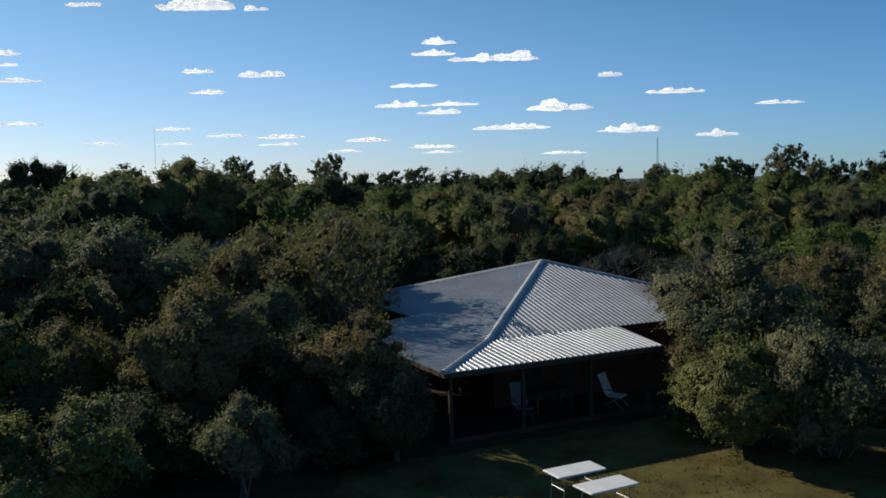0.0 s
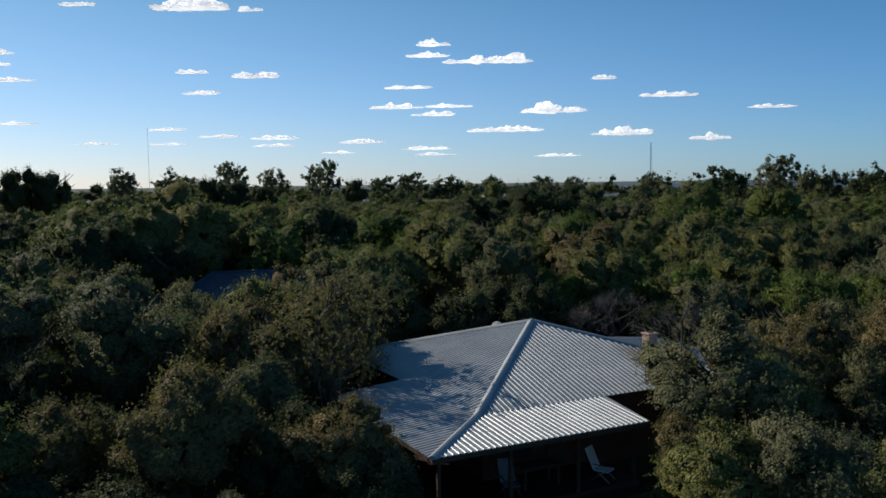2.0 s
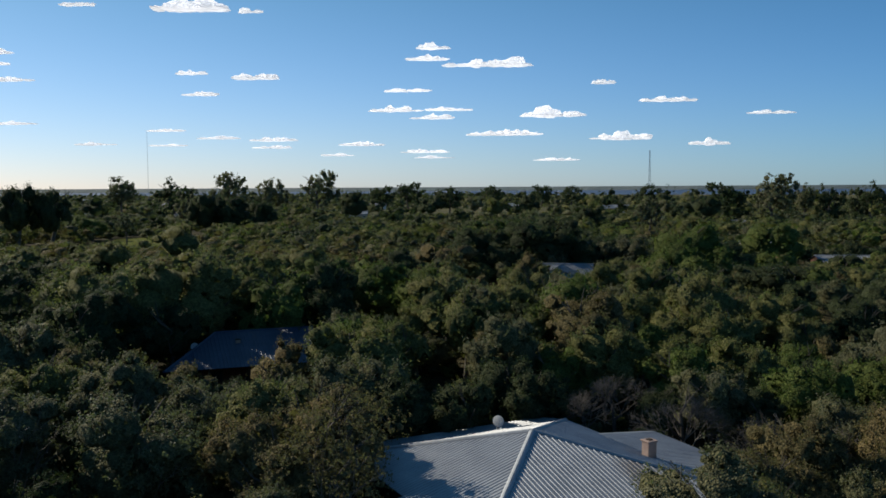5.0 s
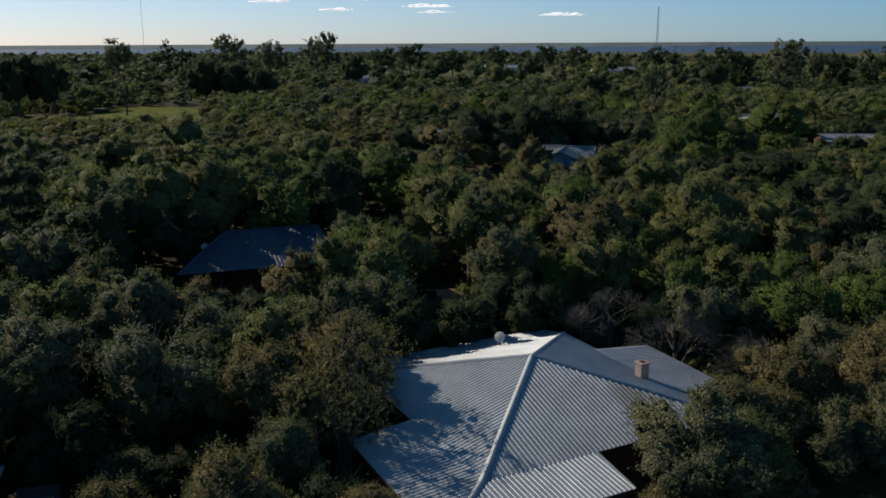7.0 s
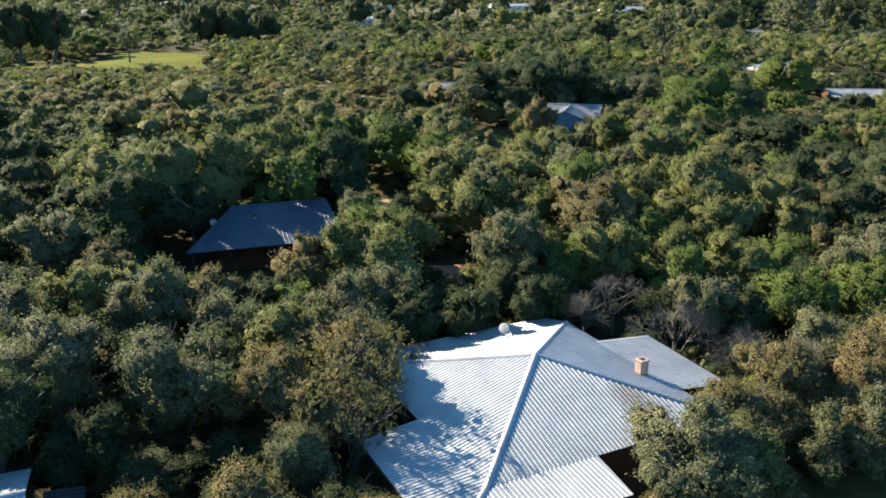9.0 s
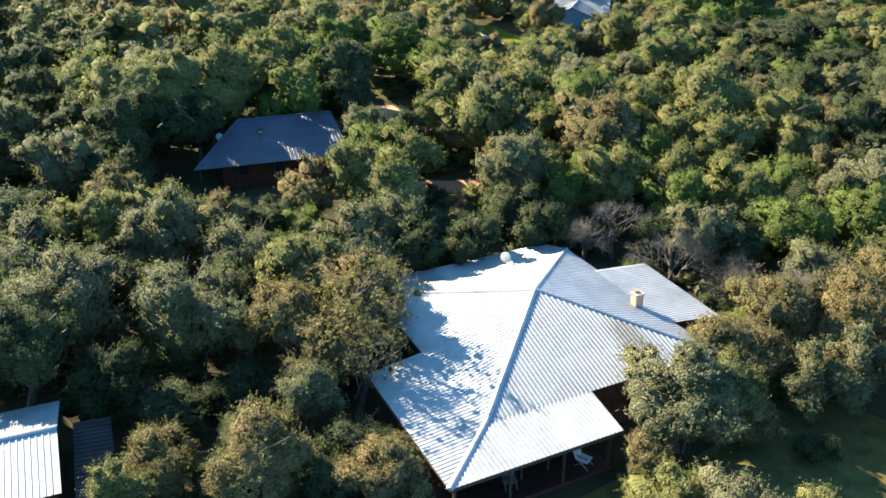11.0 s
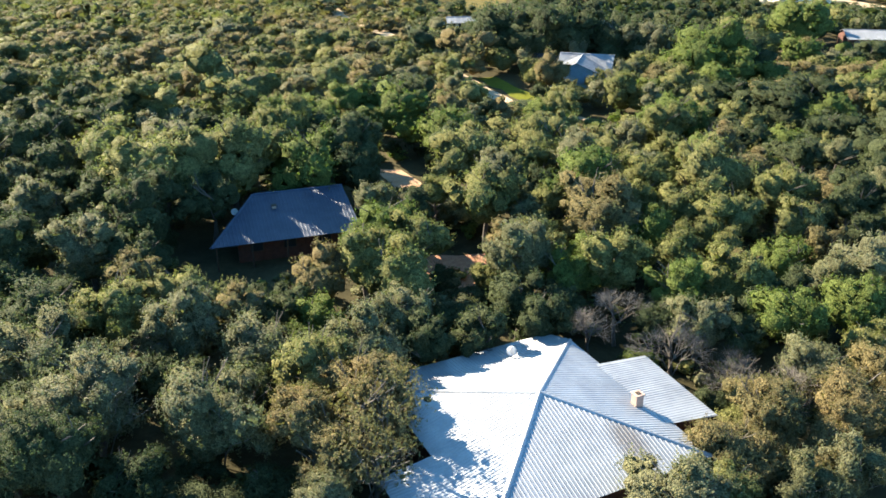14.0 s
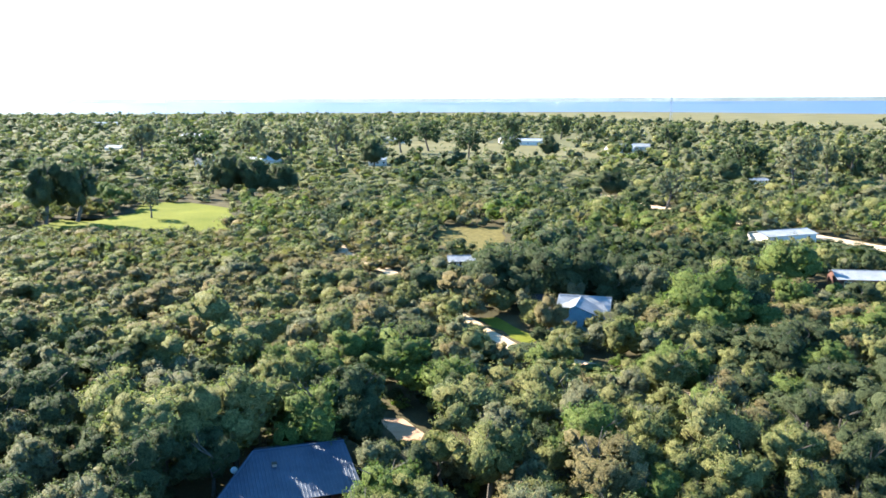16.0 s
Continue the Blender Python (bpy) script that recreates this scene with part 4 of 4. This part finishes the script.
RIGHT = [  # east of the house and lawn
    ("olive", 8.3, 27.2, 2.2, 4), ("grey", 10.9, 26.6, 2.1, 4.6), ("olive", 13.2, 25.6, 2, 3.6), ("brown", 13, 33.6, 1.5, 3.4),
    ("grey", 9.9, 33, 2.8, 6.3), ("brown", 7.9, 30.4, 1.2, 3.3), ("brown", 14.9, 38.8, 2, 4.3), ("brown", 16.3, 41.4, 2.4, 5.8),
    ("dead", 18.4, 44, 1.9, 4.8), ("brown", 18.9, 39, 2.1, 4.4), ("brown", 20.9, 41.6, 2.3, 6.1), ("grey", 19.4, 37.0, 1.9, 4.6), ("grey", 16.7, 36.0, 1.7, 4.2), ("dark", 15.9, 32.5, 0.9, 1.9),
    ("olive", 12.2, 34.8, 2.1, 4.6), ("brown", 14.6, 37.4, 1.9, 4.2), ("brown", 13.0, 38.2, 2.0, 5.0), ("brown", 24, 38.5, 2.4, 5.7), ("olive", 23.8, 33, 2.4, 5), ("grey", 20.6, 46.4, 2.2, 5.4),
    ("brown", 24.9, 45.6, 2.3, 6), ("dead", 16, 46, 1.9, 4.8), ("dark", 14.5, 45, 1.2, 2.1), ("olive", 15.7, 42.7, 1.4, 2.8),
]
BEHIND = [  # behind the house
    ("olive", -20.4, 53.8, 2.5, 6), ("brown", -24.9, 55.4, 2.3, 6.1), ("dead", 7.6, 51.4, 1.5, 4.8), ("dead", 9.6, 53, 1.4, 5.2), ("dead", 12.7, 48.9, 2, 5.4),
    ("grey", 14.6, 50.4, 2.2, 6), ("lime", 20.5, 51, 2.4, 6.7), ("lime", 25.8, 53.6, 2.5, 6.3), ("dark", 2.8, 53.6, 2.2, 6), ("olive", -5.4, 54.8, 2.8, 7.9),
    ("dark", 5.6, 54.8, 2, 4.8), ("dark", -0.6, 57.4, 1.8, 2.6), ("dark", -2.8, 60.9, 1.4, 2.6), ("olive", 0.9, 61.4, 1.5, 3.0),
]
BEHIND_WEST = [  # more of them, toward the cottage
    ("grey", 3.2, 59.4, 2.9, 7.9), ("olive", 10.1, 58.8, 2.8, 7.3), ("lime", 6.7, 57.6, 2, 6), ("lime", 14.6, 55.6, 2.5, 6.4), ("olive", 18.5, 57.2, 2.6, 6.6),
    ("dark", 4.2, 50.7, 1.8, 5.5), ("dark", 0.2, 49.0, 1.9, 5.6), ("dark", -3.2, 47.0, 1.8, 5.8), ("lime", 10.4, 48.9, 1.3, 2.8), ("olive", -8.2, 57.8, 2.7, 7.6),
    ("olive", -5, 61, 2.6, 7.6), ("brown", -11.4, 56.8, 2.2, 5.8), ("grey", -30, 60, 3.2, 7.8),
]
BEYOND = [  # round the cottage and beyond
    ("lime", -7.4, 64, 3.2, 8), ("dark", -27.4, 64.6, 3.6, 9), ("olive", -22.8, 75.4, 4.4, 11.4), ("lime", -16.6, 78.2, 4.0, 9.8), ("dark", -23.4, 69.8, 2.6, 7.4), ("dark", -11.4, 78.0, 2.8, 7.6),
    ("olive", -20, 84.6, 3.6, 10.4), ("dark", -11.8, 80.6, 3, 9.6), ("dark", -8.6, 75.5, 2.4, 3.8), ("lime", -3, 87, 3.4, 9),
    ("olive", 0.5, 69.4, 3, 8.6), ("olive", 6.1, 84.6, 3.4, 9), ("olive", -28.4, 71.4, 4.2, 11.4), ("olive", -35, 78, 4.4, 10.6), ("dark", -7.8, 104.5, 3.2, 8.2),
    ("dark", -13.8, 103, 3.2, 8.2), ("lime", -23, 92.4, 2.8, 8.4), ("brown", 24.8, 87.6, 3.2, 6.8), ("brown", 31.6, 76, 3, 5.6),
    ("lime", 22.3, 96.6, 3, 8), ("olive", 20, 91.6, 2.8, 8.4), ("grey", 16, 91, 2.4, 6.4),
]
for rows in (FRONT_LEFT, FRONT_WEST, LEFT, RIGHT, BEHIND, BEHIND_WEST, BEYOND):
    for kind, x, y, r, top in rows:
        tree(kind, x, y, r, top, "shrub" if top < 4.2 else "tree", y < 47, -0.22 if top < 4.8 else -0.05, kind == "grey" and y < 56)


# thin-crowned trees that lean over the roof and dapple it
for x, y, r, top in ((-5.2, 37.7, 2.6, 8.0), (-5.3, 35.0, 2.1, 6.7)):
    tree("brown", x, y, r, top, "tree", True, -0.05, True, True)


# masses of larger trees round the farmhouse and the lane
MASSES = [
    ("dark", 9.5, 141, 6.5, 12.8), ("dark", 3.5, 143, 5.5, 11.2), ("dark", 16, 143, 6, 11.8), ("dark", 21.5, 140, 4.6, 9), ("grey", 26, 138, 4.6, 9.4),
    ("lime", 32, 127.5, 6, 12.6), ("dark", 38.5, 131, 4.6, 9.6), ("dark", 36, 104, 5.4, 7.6), ("dark", 41, 110, 4.6, 7.4), ("dark", 30.5, 109, 4, 7),
    ("lime", 22, 97, 3.4, 8), ("brown", 9.6, 121.6, 2.5, 6.8), ("olive", 12.2, 117.0, 2.4, 3.8), ("grey", 17.6, 120.8, 2.2, 3.6), ("grey", 20.6, 124, 2.7, 5.8),
    ("olive", 18.4, 113.2, 3.4, 6.8), ("brown", 24, 120, 2.6, 5.6), ("olive", 8.6, 126.5, 2.0, 4.2), ("olive", 7.0, 130.5, 2.2, 4.4), ("grey", 12.0, 122.6, 1.5, 3.0), ("dark", 8.4, 118.6, 1.6, 3.0), ("dark", 60.5, 139, 3.4, 6),
]
EASTERN = [  # dark and rusty crowns east of the lane
    ("brown", 25, 79, 3.8, 6.6), ("dark", 33, 86, 4.2, 6.2), ("dark", 38, 94, 4.4, 6.6), ("dark", 29, 93, 3.4, 6), ("lime", 23, 61, 2.6, 6.2),
]
for kind, x, y, r, top in MASSES + EASTERN:
    tree(kind, x, y, r, top, "tree", False, 0.0)
# tall single trees that stand over the bush: kind, x, y, radius, top, height of the clear stem
TALL = [
    ("dark", -120, 231, 5.4, 20, 0), ("dark", -113.5, 236, 5.4, 19.3, 0), ("dark", -141, 420, 9, 22.5, 2), ("dark", -90, 301, 5.6, 17.5, 1), ("dark", -80, 298, 6, 16, 1),
    ("grey", -97, 306, 5, 16, 2), ("dark", -71, 300, 6, 14, 0), ("grey", -95.5, 244, 2.6, 9.4, 3), ("lime", -113, 262, 4, 9, 1), ("lime", -120, 270, 4, 9, 1),
    ("grey", 55, 262, 4, 14, 3), ("dark", 44, 300, 5, 11, 0),
]
TALL_FAR = [
    ("grey", -188, 472, 9.5, 24.3, 5), ("grey", -118, 440, 9, 26.4, 6), ("grey", -102, 462, 9, 22.5, 4), ("grey", -76, 458, 9.5, 27.7, 5), ("dark", -53, 420, 7, 17.2, 1),
    ("dark", -50, 530, 7, 20, 3), ("dark", -34, 544, 7.6, 22.5, 4), ("dark", -8, 480, 9, 17.8, 2), ("dark", 15, 480, 6.5, 17.5, 2), ("dark", 37, 500, 6, 13, 0),
]
TALL_EAST = [
    ("dark", 111, 521, 7, 18.8, 3), ("dark", 106, 358, 9, 20, 2), ("grey", 114, 322, 7.4, 21.9, 5), ("grey", 136, 350, 4.8, 18, 4), ("dark", 146, 350, 5.4, 17.8, 2),
    ("dark", 162, 360, 5.2, 15.5, 2), ("dark", 158, 340, 6, 18.2, 3), ("dark", 61, 690, 7, 21, 3), ("dark", 86, 700, 7, 20, 3), ("dark", 22, 690, 8, 19, 2),
]
for kind, x, y, r, top, stem in TALL + TALL_FAR + TALL_EAST:
    tree(kind, x, y, r, top, "tall_tree" if stem > 1 else "tree", False, stem / top)


def clear(x, y, r):
    """Whether a crown may stand here: off the houses, tracks and lawns."""
    h = HOUSE.inverted() @ Vector((x, y, 0))
    if -1.0 - r < h.x < 20 + r and -4 - r < h.y < 18 + r * 0.6:
        return False
    if -24 < x < -9 and 56 < y < 76 or -27 - r < x < -13 and 22 < y < 34:
        return False
    if -4 - r < x < 23 and y < 37:
        return False
    return clear_ground(x, y, r)


def clear_ground(x, y, r):
    """Whether the open ground of yards and lanes stays free."""
    for x0, x1, y0, y1 in SITES:
        if x0 - r < x < x1 + r and y0 - r < y < y1 + r:
            return False
    for a, b in LANES:
        d = Vector((b[0] - a[0], b[1] - a[1]))
        p = Vector((x - a[0], y - a[1]))
        f = min(1, max(0, p.dot(d) / d.length_squared))
        if (p - d * f).length < r * 0.75 + 0.9:
            return False
    return True


LANES = [((0.8, 125), (5, 117)), ((13.2, 109.8), (14.2, 108.6)), ((2, 131), (6.5, 121)), ((-31.5, 191), (-28.6, 185)), ((-18, 168), (-17, 166.4)), ((104, 174), (80, 217)), ((59, 257), (50, 279)), ((-9, 89), (-7.5, 82)), ((-2.5, 66.5), (-0.5, 66.5))]
KEEP = [(-114, -68, 219, 240), (-106, -76, 240, 276), (-9, 4, 188, 226), (12.5, 19, 126, 133), (63, 78, 201, 211), (62, 73, 151, 160), (-50, 60, 470, 640), (-12.5, -7, 82, 91)]
SITES = KEEP + [(x - w * 0.5, x + w * 0.5, y - 3, y + 3) for x, y, w in FAR]
OPEN = [(2.5, 121, 34, 0), (5, 118, 34, 0), (1, 129, 34, 0), (5, 124, 34, 0), (13.8, 109, 34, 0), (-30, 188, 34, 0), (-17.5, 167, 34, 0), (-9, 86.5, 34, 0), (-7, 84, 34, 0), (-1.5, 65, 22, 0), (87, 205, 34, 0), (54, 268, 34, 0), (13.5, 127, 34, 2.9), (17.5, 127, 34, 2.9), (-4.4, 170, 34, 2.2), (66, 203, 34, 2), (74, 206, 34, 2), (67, 152, 34, 2.4), (92, 196, 34, 0), (98, 188, 34, 0), (84, 210, 34, 0)]
g = random.Random(11)


def headroom(x, y, r):
    """How high a crown may grow without closing the view over it to a patch of open ground."""
    room = 99.0
    for a, b, eye, seen in OPEN:
        if y < b and b - y < 45 and abs(x - a * y / b) < r * 0.8 + 0.8:
            room = min(room, eye * (1 - y / b) * 0.95 + 0.3 + seen * y / b)
    return room


def species(x, y):
    """Drifts of one kind of plant through the bush."""
    q = noise.noise(Vector((x * 0.021, y * 0.021, 3.1))) + 0.5 * noise.noise(Vector((x * 0.07, y * 0.07, 8.7))) + g.uniform(-0.22, 0.22)
    if x > 14 and 68 < y < 112:
        q -= 0.2
    if q < (-0.24 if x < 0 else -0.16):
        return "dark"
    if q < -0.08:
        return "grey"
    if q < 0.16:
        return "olive"
    if q < 0.36:
        return "brown" if x < 0 and y > 100 or g.random() < 0.5 else "lime"
    return "lime" if g.random() < 0.6 else "olive"


cells = {}
low_taken = []


def free(x, y, r, pack):
    s = 8.0
    i, j = int(x // s), int(y // s)
    for a in (-1, 0, 1):
        for b in (-1, 0, 1):
            for x2, y2, r2 in cells.get((i + a, j + b), ()):
                if (x - x2) ** 2 + (y - y2) ** 2 < ((r + r2) * pack) ** 2:
                    return False
    cells.setdefault((i, j), []).append((x, y, r))
    return True


for x, y, r in taken:
    cells.setdefault((int(x // 8.0), int(y // 8.0)), []).append((x, y, r))
for _ in range(6000):
    y = g.uniform(38, 80)
    x = g.uniform(-0.58 * y - 4, 0.47 * y + 3)
    r = 1.5 + 2.6 * g.random() ** 1.5
    if clear(x, y, r) and free(x, y, r, 0.74):
        top = min(r * g.uniform(1.0, 1.3) + g.uniform(2.0, 3.2) + max(0, y - 55) * 0.12, headroom(x, y, r))
        if top > 1.4:
            tree(species(x, y), x, y, r, top, "tree", y < 44, 0.06)

# farther bush, too many to tell apart
NEXT = [puff_arrays(570 + k, 22, 1400, 0.030, fine=False, core=0.84, rag=0.7) for k in range(6)]
FARBUSH = [puff_arrays(500 + k, 15, 620, 0.046, fine=False, core=0.82, rag=0.6) for k in range(10)]
HALFWAY = [puff_arrays(540 + k, 8, 310, 0.059, fine=False, core=0.80, rag=0.6, detail=False) for k in range(10)]
TINY = [puff_arrays(600 + k, 5, 84, 0.095, fine=False, core=0.82, rag=0.5, detail=False) for k in range(8)]

MINI = [puff_arrays(660 + k, 4, 34, 0.14, fine=False, core=0.84, rag=0.5, detail=False) for k in range(8)]


def woods(name, label, spots, tiers):
    """Very many crowns in one mesh: x, y, radius, top, kind."""
    vs, ns, ts, tm, base = [], [], [], [], 0
    h = np.random.default_rng(len(spots))
    for x, y, r, top, kind in spots:
        templates = next(f for d, f in tiers if y < d)
        v, nrm, t, inside = templates[h.integers(len(templates))]
        a = h.uniform(0, 6.283)
        ca, sa = math.cos(a), math.sin(a)
        half = min(top / 1.65, r * (0.85 if r > 3 else 1.0))
        vs.append(np.stack([(v[:, 0] * ca - v[:, 1] * sa) * r + x, (v[:, 0] * sa + v[:, 1] * ca) * r + y, v[:, 2] * half + top - half], 1))
        ns.append(np.stack([nrm[:, 0] * ca - nrm[:, 1] * sa, nrm[:, 0] * sa + nrm[:, 1] * ca, nrm[:, 2]], 1))
        ts.append(t + base)
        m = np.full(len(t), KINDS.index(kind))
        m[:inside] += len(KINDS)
        tm.append(m)
        base += len(v)
    me = from_arrays(name, np.concatenate(vs), np.concatenate(ts), [LEAF[k] for k in KINDS] + [INNER[k] for k in KINDS], np.concatenate(tm), np.concatenate(ns))
    return tagged(new(name, me), label, "bush", kind="stuff")


spots = []
for _ in range(3000):
    y = g.uniform(36, 112)
    x = g.uniform(-0.58 * y - 4, 0.47 * y + 3)
    r = g.uniform(1.0, 1.7)
    h = HOUSE.inverted() @ Vector((x, y, 0))
    q = shed.matrix_world.inverted() @ Vector((x, y, 0))
    if -1.2 - r < h.x < 20.5 + r and -6 < h.y < 18.2 + r or -1.5 - r < q.x < 13.5 + r and -4 < q.y < 10.2 + r or -26 < x < -14.5 and y < 37 or x > 5 and y < 43:
        continue
    if clear_ground(x, y, r) and all((x - a) ** 2 + (y - b) ** 2 > (r + e) ** 2 * 0.64 for a, b, e in low_taken) and all((x - a) ** 2 + (y - b) ** 2 > (e * 0.45) ** 2 for a, b, e in taken):
        low_taken.append((x, y, r))
        spots.append((x, y, r, min(r * g.uniform(1.0, 1.5), headroom(x, y, r)), g.choice(("dark", "dark", "olive", "grey", "lime"))))
LOW = [puff_arrays(640 + k, 7, 130, 0.085, fine=False, core=0.90, rag=0.6, detail=False) for k in range(6)]
woods("undergrowth", "dark low undergrowth of shrubs filling the gaps between trees", [q for q in spots if q[3] > 0.6], [(400, LOW)])
spots = []
for _ in range(22000):
    y = 80 + (270 - 80) * g.random() ** 1.2
    x = g.uniform(-0.59 * y - 4, 0.47 * y + 4)
    thicket = x < -0.04 * y and 106 < y < 212 or x > 40 and 112 < y < 140
    low = -125 < x < -62 and 198 < y < 219
    big = g.random() ** 1.6
    r = 1.2 + 0.9 * big if low else 1.8 + 3.2 * big if thicket else 2.2 + 4.2 * big
    if clear(x, y, r) and free(x, y, r, 0.57 if thicket else 0.64):
        if low:
            top = r * g.uniform(0.8, 1.1) + 0.4
        elif thicket:
            top = r * g.uniform(0.85, 1.1) + g.uniform(0.6, 1.2)
        else:
            top = r * g.uniform(0.8, 1.2) + g.uniform(1.6, 4.0) + (2.1 if y < 115 and x < 5 else 0.2 if y < 115 else -0.6)
        top = min(top, headroom(x, y, r))
        if top > 1.0:
            spots.append((x, y, r, top, species(x, y) if not thicket or g.random() < 0.3 else g.choice(("brown", "brown", "brown", "olive", "olive", "grey"))))
woods("distant_bush", "dense mixed green and rusty bush stretching away", spots, [(106, NEXT), (165, FARBUSH), (400, HALFWAY)])


def bush_limit(x):
    return 1500 if x < 0 else 1500 - 340 * x / 180 if x < 180 else max(830, 1160 - 330 * (x - 180) / 195)


spots = []
for _ in range(16000):
    y = 270 * math.exp(g.random() * math.log(1500 / 270))
    x = g.uniform(-0.62 * y, 0.5 * y)
    r = (2.4 + 3.6 * g.random() ** 1.4) * (1 + y / 1500)
    if y < bush_limit(x) and clear(x, y, r) and free(x, y, r, 0.74 + max(0, y - 270) / 1000):
        spots.append((x, y, r, r * g.uniform(0.65, 0.95) + g.uniform(0.3, 1.6), g.choice(("grey", "grey", "dark", "olive", species(x * 0.5, y * 0.5)))))
for _ in range(420):
    y = g.uniform(300, 1250)
    x = g.uniform(-0.62 * y, 0.5 * y)
    if y < bush_limit(x) and clear(x, y, 6):
        r = g.uniform(3.5, 6.5)
        spots.append((x, y, r, r * g.uniform(1.6, 2.6), g.choice(("dark", "dark", "grey", "olive"))))
woods("far_bush", "far low bush and trees fading toward the lake", spots, [(335, HALFWAY), (600, TINY), (9000, MINI)])

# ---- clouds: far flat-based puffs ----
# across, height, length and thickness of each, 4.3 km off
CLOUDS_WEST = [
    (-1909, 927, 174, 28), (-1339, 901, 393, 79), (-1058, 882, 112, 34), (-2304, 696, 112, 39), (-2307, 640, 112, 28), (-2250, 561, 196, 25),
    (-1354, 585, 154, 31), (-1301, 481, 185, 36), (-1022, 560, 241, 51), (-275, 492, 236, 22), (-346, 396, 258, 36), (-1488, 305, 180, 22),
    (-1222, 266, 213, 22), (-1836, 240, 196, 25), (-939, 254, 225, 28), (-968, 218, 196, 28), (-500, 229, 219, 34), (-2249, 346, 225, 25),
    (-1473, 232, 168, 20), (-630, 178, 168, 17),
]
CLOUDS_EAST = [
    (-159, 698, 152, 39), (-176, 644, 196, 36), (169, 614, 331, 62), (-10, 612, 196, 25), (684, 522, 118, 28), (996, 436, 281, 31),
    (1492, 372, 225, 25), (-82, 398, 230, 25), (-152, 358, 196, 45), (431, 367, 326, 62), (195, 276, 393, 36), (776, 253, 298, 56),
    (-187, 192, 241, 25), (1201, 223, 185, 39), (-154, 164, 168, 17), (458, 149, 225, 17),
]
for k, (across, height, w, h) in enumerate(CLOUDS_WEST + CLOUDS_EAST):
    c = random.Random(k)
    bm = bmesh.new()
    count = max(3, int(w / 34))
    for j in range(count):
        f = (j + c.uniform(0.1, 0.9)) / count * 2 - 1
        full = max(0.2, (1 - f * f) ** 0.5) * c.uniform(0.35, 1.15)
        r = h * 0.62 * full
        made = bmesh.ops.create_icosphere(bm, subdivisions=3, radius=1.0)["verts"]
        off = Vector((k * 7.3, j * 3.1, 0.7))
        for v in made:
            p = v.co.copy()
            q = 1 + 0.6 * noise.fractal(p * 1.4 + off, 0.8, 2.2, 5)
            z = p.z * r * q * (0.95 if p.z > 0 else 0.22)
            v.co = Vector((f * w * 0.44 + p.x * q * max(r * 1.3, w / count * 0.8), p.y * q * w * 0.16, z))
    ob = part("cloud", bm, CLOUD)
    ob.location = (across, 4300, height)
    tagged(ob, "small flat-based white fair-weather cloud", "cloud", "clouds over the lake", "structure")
